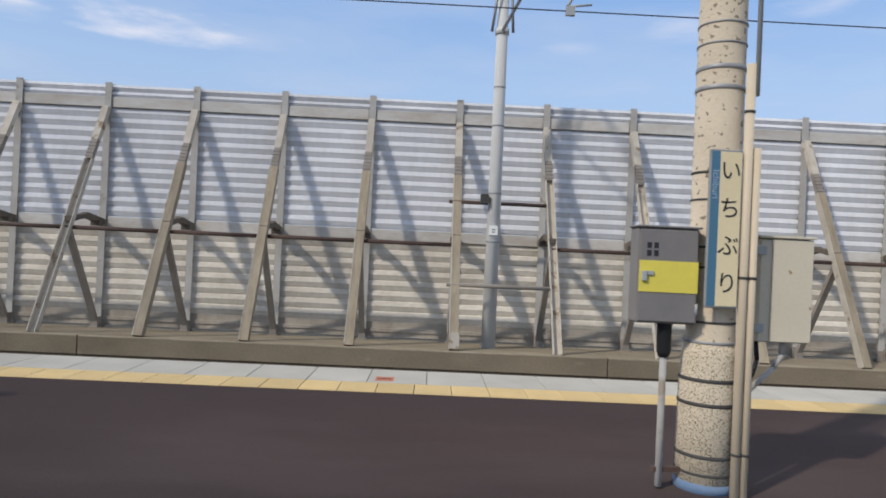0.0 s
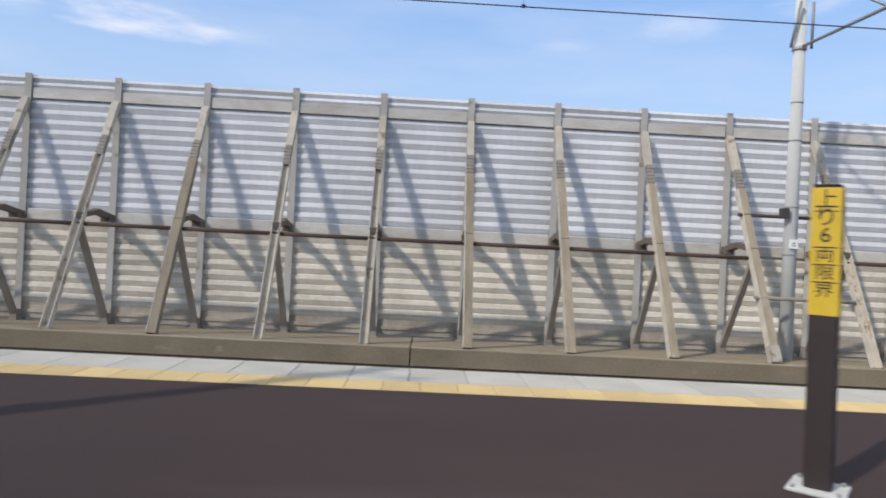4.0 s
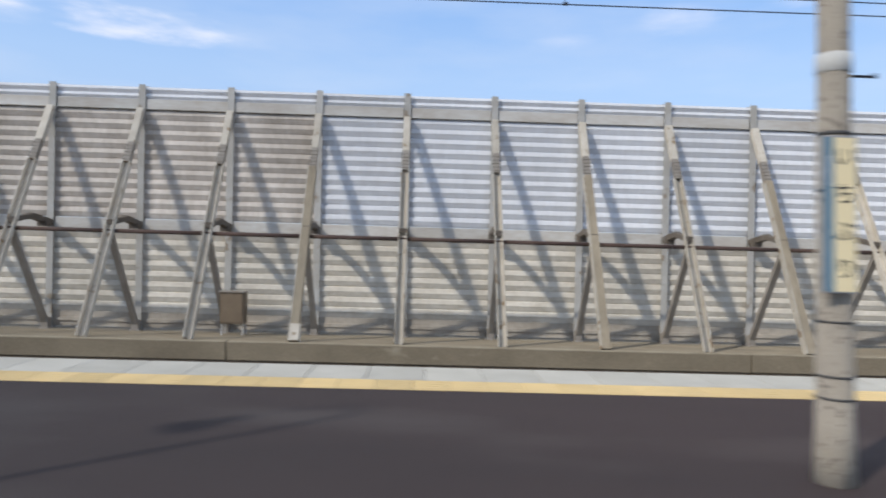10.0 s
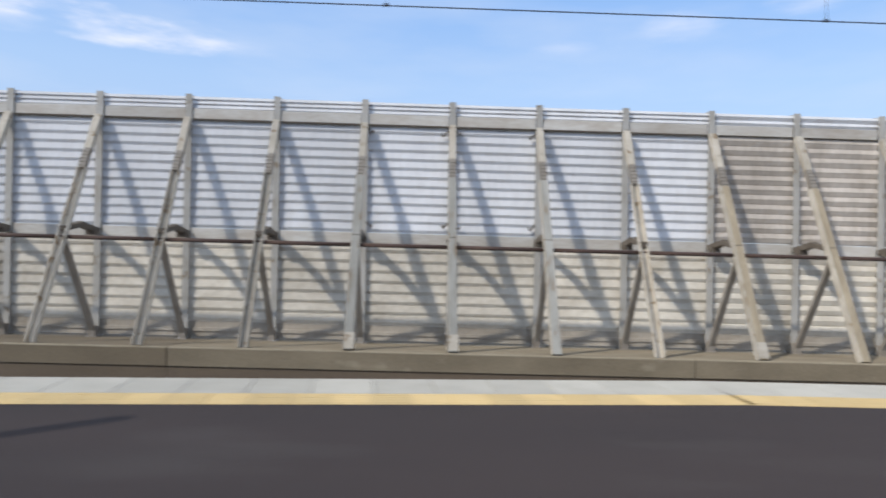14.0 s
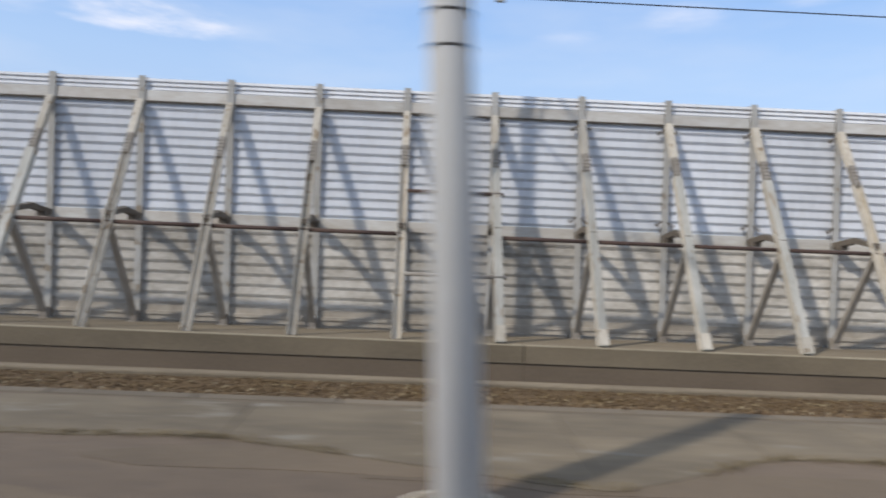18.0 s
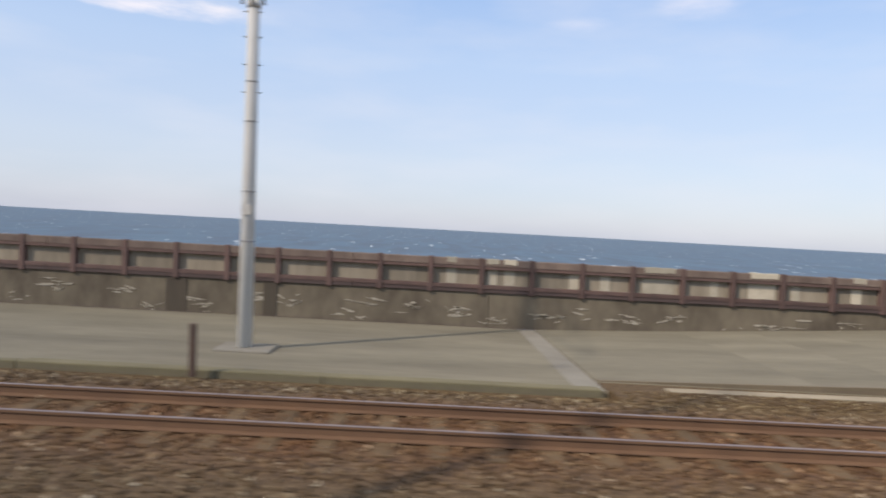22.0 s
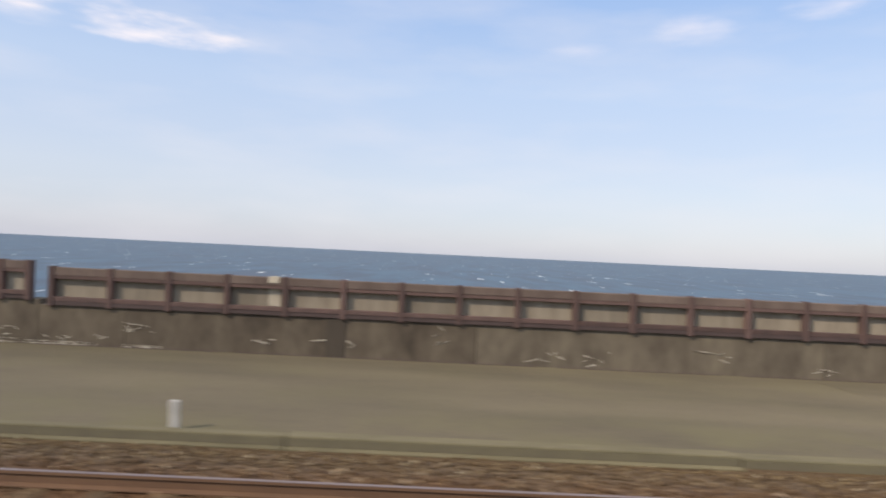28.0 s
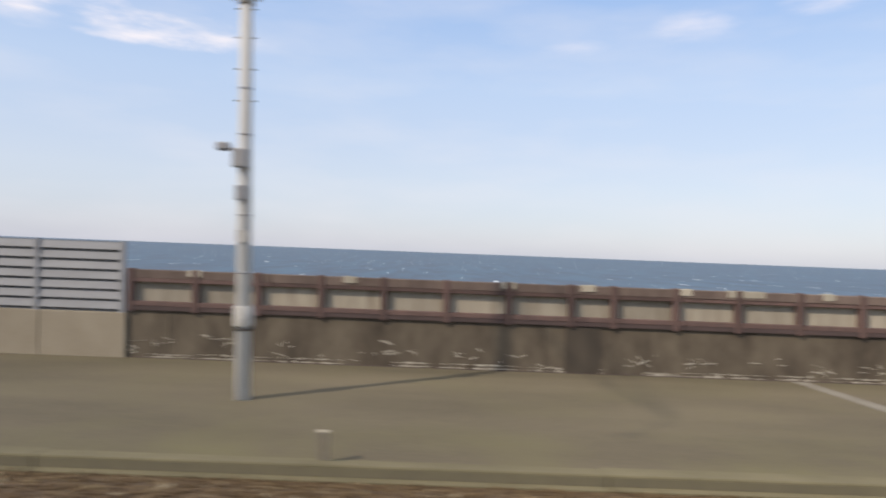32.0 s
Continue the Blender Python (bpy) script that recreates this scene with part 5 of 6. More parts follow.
# third pole with a name plate, fifth worn pole
for x, y, z0, foot in ((-21.46, 3.25, PLAT_Z, 0), (-64.57, 3.1, OLD_Z, 0.34)):
    t = strapped_pole("concrete_pole", x, y, z0, [(0, 0.118), (0.35, 0.104), (2.6, 0.088), (9, 0.075)], "cream_old", [(0.5, 0.012, K), (0.63, 0.012, K), (0.95, 0.012, K), (1.72, 0.015, K), (2.05, 0.02, K), (2.42, 0.11, "white_plate")], "slim worn concrete pole mottled with lichen")
    if foot:
        part("blue_foot", mk(turned, [(0, 0.125), (foot, 0.112), (foot + 0.005, 0.1)], 24), "blue", t, "blue painted foot")
    t = sized(thing("pole_step", x + 0.065, y, z0 + 2.03, "short dark steel step spike on the pole", "step"))
    part("spike", mk(rod, (0, 0, 0), (0.17, 0, 0), 0.009, seg=8), "wire", t)
    part("tip", mk(rod, (0.17, 0, -0.008), (0.17, 0, 0.02), 0.011, seg=8), "wire", t)
name_plate(-21.51, 3.12, 2.18, 0)

# fourth, grey steel pole with a box behind it
strapped_pole("steel_pole", -39.26, 3.21, PLAT_Z, [(0, 0.165), (0.12, 0.16), (2.7, 0.135), (9, 0.11)], "pale_pole", [(1.36, 0.012, K), (1.58, 0.012, K), (1.72, 0.01, K), (1.94, 0.014, K), (2.5, 0.012, K)], "smooth pale grey steel pole with dark straps")
part("near_cantilever", mk(rod, (0, 0, (6.93 - PLAT_Z) / TRUE), (0, -5.6 / TRUE, (6.93 - PLAT_Z) / TRUE), 0.055, seg=10), "galv", bpy.data.objects["steel_pole"], "tube arm over the near track")
part("near_stay", mk(rod, (0, 0, (8.1 - PLAT_Z) / TRUE), (0, -4.6 / TRUE, (6.95 - PLAT_Z) / TRUE), 0.03, seg=8), "galv", bpy.data.objects["steel_pole"])
t = sized(thing("relay_box", -39.07, 3.3, 2.4, "small cream relay box fixed to the grey pole", "relay box"))
part("body", mk(box, -0.1, 0.1, -0.06, 0.08, 0, 0.34, 0.006), "beige_box", t)
part("lid", mk(box, -0.09, 0.09, -0.07, -0.061, 0.01, 0.33), "beige_box", t)
# sixth pole on the old platform
t = strapped_pole("steel_pole", -89.32, 3.02, OLD_Z, [(0, 0.145), (2.7, 0.118), (9, 0.1)], "pale_pole", [(2.52, 0.012, K), (2.71, 0.012, K)], "smooth pale grey steel pole on a small round footing")
part("footing", mk(turned, [(0, 0.34), (0.012, 0.335), (0.02, 0.32)], 28), "old_edge", t, "round concrete footing")
part("painted_ring", mk(turned, [(0.0, 0.365), (0.008, 0.365), (0.0085, 0.34), (0.008, 0.0)], 28), "patch", t, "worn white ring")
# worn pole at the end of the old platform
t = strapped_pole("concrete_pole", -113.92, 3.2, OLD_Z, [(0, 0.107), (0.3, 0.102), (2.6, 0.083), (9, 0.072)], "cream_worn", [(1.05, 0.012, K), (1.9, 0.012, K), (2.45, 0.02, "cream_old")], "slim worn cream concrete pole with a blue painted foot")
part("blue_foot", mk(turned, [(0, 0.113), (0.36, 0.108), (0.365, 0.102)], 24), "blue", t, "blue painted foot")
part("mottled_sleeve", mk(turned, [(2.02, 0.09), (2.03, 0.093), (2.4, 0.091), (2.41, 0.087)], 24), "cream_old", t, "grey weathered band")
part("footing", mk(turned, [(0, 0.5), (0.02, 0.49), (0.03, 0.47)], 32), "old_edge", t, "round concrete footing")
part("painted_ring", mk(turned, [(0.0, 0.53), (0.012, 0.53), (0.0125, 0.5), (0.012, 0.0)], 32), "patch", t, "worn white ring")
t = sized(thing("pole_step", -113.84, 3.2, OLD_Z + 2.36, "short dark steel step spike on the pole", "step"))
part("spike", mk(rod, (0, 0, 0), (0.2, 0, 0), 0.011, seg=8), "wire", t)
part("tip", mk(rod, (0.2, 0, -0.008), (0.2, 0, 0.02), 0.013, seg=8), "wire", t)
# poles beside the running line past the platform
for x, y, low, lean in ((-138.68, 3.85, 3.11, -0.6), (-186.6, 4.55, 3.32, -0.3), (-235.1, 5.2, 3.37, 0)):
    t = strapped_pole("steel_pole", x, y, -0.24, [(0, 0.155), (3.2, 0.132), (5.0, 0.125), (12, 0.11)], "grey_pole", [(low, 0.014, K), (low + 0.226, 0.014, K)], "smooth grey steel pole beside the running line")
    t.rotation_euler = (0, radians(lean), 0)
# round-topped dark post by the start of the old paving
t = sized(thing("round_post", -67.17, 2.95, OLD_Z, "round-topped dark brown post", "post"))
part("shaft", mk(turned, [(0, 0.07), (2.5, 0.068), (2.55, 0.06), (2.58, 0.04), (2.59, 0.01)], 16), "bollard", t)
part("collar", mk(turned, [(1.4, 0.09), (1.43, 0.09)], 16), "dark_band", t)

# lamp posts near the train
def lamp_post(x, y, round_arm):
    t = thing("lamp_post", x, y, PLAT_Z, "thin galvanised post with a curved arm and loudspeaker", "lamp post", "thin posts near the train")
    part("shaft", mk(rod, (0, 0, 0), (0, 0, 2.75), 0.027, seg=12), "galv", t)
    part("base_flange", mk(turned, [(0, 0.08), (0.015, 0.08)], 14), "galv", t)
    bm = bmesh.new()
    pts = [(0.0, 0, 2.75)] + [(-0.3 + 0.3 * math.cos(a), 0, 2.75 + 0.3 * math.sin(a)) for a in np.linspace(0.3, 2.6, 6)]
    for a, b in zip(pts, pts[1:]):
        rod(bm, a, b, 0.02, seg=8)
    part("curved_arm", bm, "galv", t)
    sp = part("loudspeaker", mk(turned, [(2.35, 0.14), (2.42, 0.11), (2.55, 0.06), (2.66, 0.05)], 16, -0.52, 0), "galv", t)
    return t


for x, y in ((-6.5, 1.97), (-26.7, 2.0)):
    lamp_post(x, y, True)
t = thing("thin_post", -13.41, 1.95, PLAT_Z, "thin galvanised steel post", "post", "thin posts near the train")
part("shaft", mk(rod, (0, 0, 0), (0, 0, 3.4), 0.032, seg=12), "galv", t)
part("base_flange", mk(turned, [(0, 0.08), (0.015, 0.08)], 14), "galv", t)
bm = bmesh.new()
hoop = [(0.26 + 0.3 * math.cos(a), -0.2 + 0.13 * math.sin(a), 3.32) for a in np.linspace(0, math.tau, 15)]
for a, b in zip(hoop, hoop[1:]):
    rod(bm, a, b, 0.028, seg=8)
rod(bm, (0, 0, 3.3), (0.06, -0.12, 3.34), 0.03, seg=8)
part("hooped_lamp", bm, "galv", t, "oval hooped lamp head")

# mirror pole with a lattice beside it
t = thing("mirror_pole", -12.54, 2.05, PLAT_Z, "brown steel pole carrying a round platform mirror", "mirror pole")
part("shaft", mk(turned, [(0, 0.056), (3.2, 0.05)], 16), "pole_tan", t)
part("upper_sleeve", mk(turned, [(1.58, 0.056), (3.2, 0.056)], 16), "sleeve_grey", t)
part("collar", mk(turned, [(1.18, 0.064), (1.26, 0.064)], 16), "dark_band", t)
mir = part("mirror", mk(turned, [(-0.03, 0.34), (0.0, 0.37), (0.03, 0.36), (0.05, 0.2)], 28), "mirror_orange", t, "orange rimmed round mirror")
mir.matrix_basis = pose(-0.08, -0.37, 2.3, 82, 0, 40)
bm = bmesh.new()
extrude(bm, [(-0.3, 0.0), (-0.3, 0.012), (0.02, 0.05), (0.02, 0.038)], -0.33, 0.33)
hood = part("hood", bm, "mirror_orange", t)
hood.matrix_basis = pose(-0.08, -0.37, 2.68, 0, 0, 40)
part("bracket", mk(rod, (0, 0, 2.4), (-0.06, -0.34, 2.32), 0.02, seg=8), "dark_band", t)
t = thing("lattice_post", -12.85, 2.05, PLAT_Z, "pale twin-rail lattice post tied by a yellow bar", "lattice post")
for dx in (-0.029, 0.029):
    part("rail", mk(box, dx - 0.014, dx + 0.014, -0.012, 0.012, 0, 3.2), "cream_pipe", t)
for i in range(9):
    z = 0.15 + i * 0.36
    part("rung", mk(bar, (-0.03, 0, z), (0.03, 0, z - 0.03), 0.028, 0.028, (0, 1, 0)), "dark_band", t)
part("yellow_tie", mk(box, -0.045, 0.275, -0.08, -0.06, 1.275, 1.312), "yellow", t, "yellow tie bar")
part("pale_tie", mk(box, 0.275, 0.37, -0.078, -0.062, 1.27, 1.308), "cream_pipe", t)
part("tie_clip", mk(box, -0.03, 0.03, -0.06, 0.0, 1.28, 1.305), "cream_pipe", t)
part("yellow_mark", mk(box, -0.07, 0.0, -0.03, -0.012, 0.1, 0.14), "yellow", t)

# marker rod close to the train on the old platform
t = thing("marker_rod", -103.2, 1.5, OLD_Z, "slim grey-brown marker rod with an orange reflector", "marker")
part("shaft", mk(rod, (0, 0, 0), (0, 0, 3.0), 0.02, seg=10), "mast_brown", t)
bm = bmesh.new()
outline = [(-0.055, -0.09), (0.04, -0.10), (0.045, -0.02), (0.03, 0.07), (0.0, 0.10), (-0.02, 0.05)]
front = [bm.verts.new((x, -0.034, 1.32 + z)) for x, z in outline]
back = [bm.verts.new((x, -0.02, 1.32 + z)) for x, z in outline]
bm.faces.new(front)
bm.faces.new(back[::-1])
for i in range(len(front)):
    j = (i + 1) % len(front)
    bm.faces.new((front[j], front[i], back[i], back[j]))
bmesh.ops.recalc_face_normals(bm, faces=bm.faces[:])
part("reflector", bm, "orange", t, "orange reflector")

# ---- station name board ----
t = sized(thing("station_name_board", -35.25, 3.31, PLAT_Z, "white station name board with blue band in dark tube frame", "sign"))
for x in (-0.85, 0.85):
    part("upright", mk(rod, (x, 0, 0.02), (x, 0, 1.87), 0.03, seg=12), "brown_tube", t)
    part("foot_plate", mk(box, x - 0.13, x + 0.13, -0.13, 0.13, 0, 0.02, 0.004), "concrete" if x < 0 else "ochre", t)
bm = bmesh.new()
for s in (-1, 1):
    pts = [(s * (0.78 + 0.07 * math.cos(a)), 0, 1.87 + 0.07 * math.sin(a)) for a in np.linspace(0, math.pi / 2, 5)]
    for a, b in zip(pts, pts[1:]):
        rod(bm, a, b, 0.03, seg=12)
rod(bm, (-0.78, 0, 1.94), (0.78, 0, 1.94), 0.03, seg=12)
part("top_tube", bm, "brown_tube", t)
part("cross_tube", mk(rod, (-0.85, 0.02, 0.72), (0.85, 0.02, 0.72), 0.02, seg=10), "brown_tube", t)
bd = part("board", mk(box, -0.71, 0.71, -0.045, -0.02, 0.68, 1.78, 0.004), "sign_white", t)
part("blue_band", mk(box, -0.709, 0.709, -0.048, -0.045, 0.681, 0.93), "sign_blue", bd, "bright blue lower band")
lettering("市", 0.25, "ink", bd, pose(-0.17, -0.0465, 1.41, 90, 0, 0), weight=0.004)
lettering("振", 0.24, "ink", bd, pose(0.19, -0.0465, 1.41, 90, 0, 0), weight=0.01)
lettering("いちぶり", 0.085, "ink", bd, pose(-0.19, -0.0465, 1.17, 90, 0, 0))
lettering("Ichiburi", 0.085, "ink", bd, pose(0.24, -0.0465, 1.17, 90, 0, 0))
bm = bmesh.new()
box(bm, -0.56, -0.5, -0.0475, -0.045, 1.45, 1.475)
box(bm, -0.5, -0.4, -0.0475, -0.045, 1.47, 1.53)
part("logo_shape", bm, "sign_blue", bd, "plain blue logo shape")
bm = bmesh.new()
for a, b in (((-0.64, -0.049, 0.83), (-0.52, -0.049, 0.83)), ((-0.64, -0.049, 0.83), (-0.58, -0.049, 0.87)), ((-0.64, -0.049, 0.83), (-0.58, -0.049, 0.79))):
    bar(bm, a, b, 0.025, 0.003, (0, 0, 1))
part("arrow", bm, "pale_ink", bd, "white arrow")
for x0, x1, z, h in ((-0.47, 0.07, 0.845, 0.022), (-0.47, -0.07, 0.765, 0.012), (0.25, 0.6, 0.835, 0.022), (0.27, 0.54, 0.76, 0.011)):
    part("writing_bar", mk(box, x0, x1, -0.0495, -0.048, z - h, z + h), "pale_ink", bd)
for x in (-0.62, 0.0, 0.62):
    part("bolt", mk(rod, (x, -0.045, 1.745), (x, -0.053, 1.745), 0.014, seg=8), "steel_band", bd)

# ---- overhead line ----
WIRE_Y, WIRE_Z = 8.87, 5.66
MASTS = [(10.75, 13.7, 0.38, "mast"), (-41.13, 11.92, -0.2, "mast_brown"), (-89.0, 13.65, 0.38, "mast"), (-138.4, 14.1, -0.33, "mast"), (-186.82, 14.1, -0.33, "mast"), (-235.24, 14.1, -0.33, "mast"), (-285.18, 15.48, -0.36, "mast")]
for i, (x, y, z, mat) in enumerate(MASTS):
    brown = mat == "mast_brown"
    t = thing("catenary_mast", x, y, z, "thick brown-grey overhead line mast" if brown else "slender pale grey overhead line mast with climbing steps", "mast", "overhead line masts")
    r0, r1 = (0.184, 0.15) if brown else ((0.132, 0.095) if i == 6 else (0.148, 0.1))
    part("shaft", mk(turned, [(0, r0), (9.6, r1)], 20), mat, t)
    col = 6.1 if brown else (6.575 if z > 0 else 6.95)
    for h in ([2.2, 3.2, 4.6, 5.4] if not brown else [2.2, 5.0]):
        rr = r0 + (r1 - r0) * h / 9.6
        part("strap", mk(turned, [(h, rr + 0.006), (h + 0.03, rr + 0.006)], 20), "dark_band" if brown else "steel_band", t)
    rr = r0 + (r1 - r0) * col / 9.6
    part("collar", mk(turned, [(col - 0.06, rr + 0.03), (col + 0.06, rr + 0.03)], 20), mat, t)
    # cantilever reaching over the track
    dy = WIRE_Y - y
    cz = WIRE_Z - z
    bm = bmesh.new()
    rod(bm, (0.0, -rr, col), (0.35, dy + 0.3, cz + 1.3), 0.035, seg=8)
    rod(bm, (0.05, -rr, col + 1.5), (0.35, dy + 0.3, cz + 1.32), 0.03, seg=8)
    rod(bm, (0.2, dy * 0.5, (col + cz + 1.3) / 2), (0.12, -rr, col + 1.5), 0.025, seg=8)
    rod(bm, (-0.22, -rr * 0.5, col - 0.02), (-0.12, -rr - 0.1, col + 0.9), 0.03, seg=8)
    rod(bm, (0.22, -rr * 0.5, col - 0.02), (0.14, -rr - 0.1, col + 0.9), 0.03, seg=8)
    part("cantilever", bm, "steel_band" if not brown else "mast_brown", t)
    bm = bmesh.new()
    rod(bm, (0.35, dy + 0.3, cz + 1.3), (0.62, dy + 0.2, cz + 0.45), 0.025, seg=8)
    rod(bm, (0.62, dy + 0.2, cz + 0.45), (0.42, dy + 0.0, cz + 0.06), 0.022, seg=8)
    rod(bm, (0.42, dy, cz + 0.06), (0.75, dy, cz + 0.1), 0.016, seg=8)
    box(bm, 0.4, 0.52, dy - 0.03, dy + 0.03, cz - 0.06, cz + 0.06)
    part("registration_arm", bm, "galv", t)
    if z < 0 and not brown:
        if i != 6:
            part("footing_pad", mk(box, -0.52, 0.6, -0.45, 0.45, -0.06, 0.07, 0.02), "apron_joint" if i < 5 else "apron_dark", t, "pale concrete footing pad")
        for h in (5.2, 5.75, 6.3, 6.8, 7.4):
            rr2 = r0 + (r1 - r0) * h / 9.6
            part("climbing_step", mk(rod, (-rr2 - 0.07, -0.02, h), (rr2 + 0.07, -0.02, h), 0.011, seg=6), "wire", t)
        part("number_plate", mk(box, -0.09, 0.09, -0.17, -0.155, 2.75, 2.95), "white_plate", t, "small white plate")
    else:
        pz = 2.35 if not brown else 3.1
        part("number_plate", mk(box, -0.1, 0.08, -r0 - 0.012, -r0 + 0.02, pz, pz + 0.19), "sign_white", t, "small white plate")
        for q in (0.05, 0.1):
            part("writing_bar", mk(box, -0.04, 0.03, -r0 - 0.014, -r0 - 0.012, pz + q, pz + q + 0.02), "ink", t)
    if i == 0:
        bx = part("camera_box", mk(box, -0.3, -0.14, -0.2, -0.05, 2.98, 3.18, 0.01), "dark_band", t, "small dark box")
    if brown:
        part("footing", mk(turned, [(-0.5, 0.27), (0.72, 0.265), (0.75, 0.23)], 20), "kerb", t, "round concrete footing")
        part("dark_plate", mk(box, 0.0, 0.13, -r0 - 0.005, -r0 + 0.03, 3.31, 3.42), "dark_band", t)
    if i == 6:
        part("lamp_arm", mk(rod, (0, -0.1, 4.28), (-0.4, -0.2, 4.42), 0.025, seg=8), "galv", t)
        bm = bmesh.new()
        box(bm, -0.42, -0.2, -0.3, -0.12, 4.3, 4.44, 0.03)
        part("lamp_head", bm, "mast_box", t, "grey floodlight fitting")
        bm = bmesh.new()
        box(bm, -0.15, 0.1, -0.28, -0.11, 4.02, 4.34, 0.02)
        part("control_box", bm, "mast_box", t, "grey control box")
        bm = bmesh.new()
        box(bm, -0.1, 0.07, -0.25, -0.11, 3.46, 3.72, 0.02)
        part("meter_box", bm, "mast_box", t, "small grey box")
        part("white_sleeve", mk(turned, [(1.29, 0.162), (1.3, 0.168), (1.62, 0.168), (1.63, 0.162)], 18), "white_plate", t, "white sleeve")
        part("dark_collar", mk(turned, [(1.22, 0.165), (1.26, 0.165)], 18), "dark_band", t)
    if i in (0, 2):
        # bars between the neighbouring braces carry the mast
        for zz, yy, m in ((1.69 - z, 13.34 - y, "brace_dark"), (3.42 - z, 14.22 - y, "rust")):
            part("tie_bar", mk(rod, (-0.93, yy - 0.1, zz), (1.15, yy - 0.1, zz), 0.04, seg=8), m, t)
for kk in (5, -45):
    for o in list(bays[kk].children):
        if o.name.startswith("pipe_rail"):
            bpy.data.objects.remove(o)

# contact and messenger wires
def cable(name, pts, r, label):
    bm = bmesh.new()
    rings = [[bm.verts.new((x, y + r * math.cos(a), z + r * math.sin(a))) for a in (0.5, 1.57, 2.6, 3.67, 4.71, 5.76)] for x, y, z in pts]
    for p, q in zip(rings, rings[1:]):
        for k in range(6):
            bm.faces.new((p[k], p[(k + 1) % 6], q[(k + 1) % 6], q[k]))
    return tagged(part(name, bm, "wire"), label, "wire", "overhead wires")


ENDS = [62.0] + [m[0] for m in MASTS] + [-341.0]
cable("contact_wire", [(x + 0.5, WIRE_Y, WIRE_Z) for x in ENDS], 0.009, "thin dark contact wire over the far track")
LIFT = [1.3, 1.3, 1.3, 0.5, 1.3, 1.3, 1.3, 1.3, 1.3]
SAG = [1.14, 1.14, 0.8, 0.8, 1.1, 1.1, 1.1, 1.1]


def messenger_lift(span, u):
    """Height of the messenger wire over the contact wire along a span."""
    return LIFT[span] * (1 - u) + LIFT[span + 1] * u - SAG[span] * 4 * u * (1 - u)


pts = []
for k, (a, b) in enumerate(zip(ENDS, ENDS[1:])):
    for i in range(12):
        u = i / 12
        pts.append((a + (b - a) * u, WIRE_Y, WIRE_Z + messenger_lift(k, u)))
cable("messenger_wire", pts, 0.009, "thin dark messenger wire sagging between masts")
dropper = None
for k, (a, b) in enumerate(zip(ENDS[:4], ENDS[1:5])):
    for i in range(1, 8):
        u = i / 8
        h = messenger_lift(k, u)
        t = thing("dropper", a + (b - a) * u, WIRE_Y, WIRE_Z, "short thin dropper wire with a clip", "dropper", "droppers of the overhead line")
        part("strand", mk(rod, (0, 0, 0), (0, 0, h), 0.004, seg=5), "wire", t)
        part("clip", mk(box, -0.03, 0.03, -0.012, 0.012, -0.012, 0.03), "wire", t)

# ---- small things along the barrier ----
t = thing("equipment_cabinet", -27.6, 14.3, 0.334, "small brown-grey cabinet on short legs", "cabinet")
part("body", mk(box, -0.26, 0.24, -0.15, 0.15, 0.25, 0.92, 0.008), "cabinet", t)
part("door", mk(box, -0.23, 0.21, -0.163, -0.152, 0.28, 0.89, 0.003), "cabinet", t)
part("roof", mk(box, -0.29, 0.27, -0.18, 0.17, 0.92, 0.94), "brace_dark", t)
for x in (-0.24, 0.2):
    for y in (-0.13, 0.11):
        part("leg", mk(box, x, x + 0.03, y, y + 0.03, 0, 0.25), "post", t)
t = thing("track_marker", -106.62, 10.08, -0.2, "small white tapered marker on a brown stub post", "marker")
bm = bmesh.new()
turned(bm, [(0.34, 0.12), (0.37, 0.12), (0.4, 0.1), (0.58, 0.066), (0.6, 0.05), (0.68, 0.048), (0.7, 0.03)], 14)
part("cap", bm, "white_plate", t, "white tapered cap")
part("stub", mk(box, -0.05, 0.05, -0.05, 0.05, 0, 0.35, 0.006), "soil", t)
t = thing("orange_marker", -119.16, 5.76, -0.24, "thin rusty rod with an orange marker plate", "marker")
part("rod", mk(rod, (0, 0, 0), (0, 0, 1.28), 0.011, seg=8), "rust", t)
part("plate", mk(box, -0.022, 0.022, -0.028, -0.012, 1.27, 1.5, 0.004), "orange", t, "orange marker plate")
# pegs along the apron's edge
for x, y, h, m, lab in ((-138.5, 11.45, 0.87, "rust", "rusty square peg beside the concrete apron"), (-194.56, 12.15, 0.38, "peg", "short grey peg with white bands"), (-218.65, 12.0, 0.42, "white_plate", "short white distance peg"), (-258.18, 11.95, 0.68, "peg", "short grey peg with a white cap"), (-283.2, 11.95, 0.4, "peg", "short grey peg with a white cap")):
    t = thing("peg", x, y, -0.28, lab, "peg", "pegs along the apron")
    part("shaft", mk(box, -0.048, 0.048, -0.045, 0.045, 0, h, 0.008), m, t)
    if m == "peg":
        part("white_cap", mk(box, -0.052, 0.052, -0.05, 0.05, h, h + 0.014), "patch", t)
    if m == "peg" and x > -200:
        part("white_band", mk(box, -0.051, 0.051, -0.048, 0.048, h - 0.1, h - 0.06), "white_plate", t)
t = thing("rock", -161.62, 12.0, -0.32, "small dark rock lying on the pale apron", "rock")
bm = bmesh.new()
bmesh.ops.create_icosphere(bm, subdivisions=2, radius=0.12)
for v in bm.verts:
    v.co *= 1 + 0.35 * noise.noise(v.co * 9)
    v.co.z = v.co.z * 0.7 + 0.06
part("stone", bm, "bollard", t)
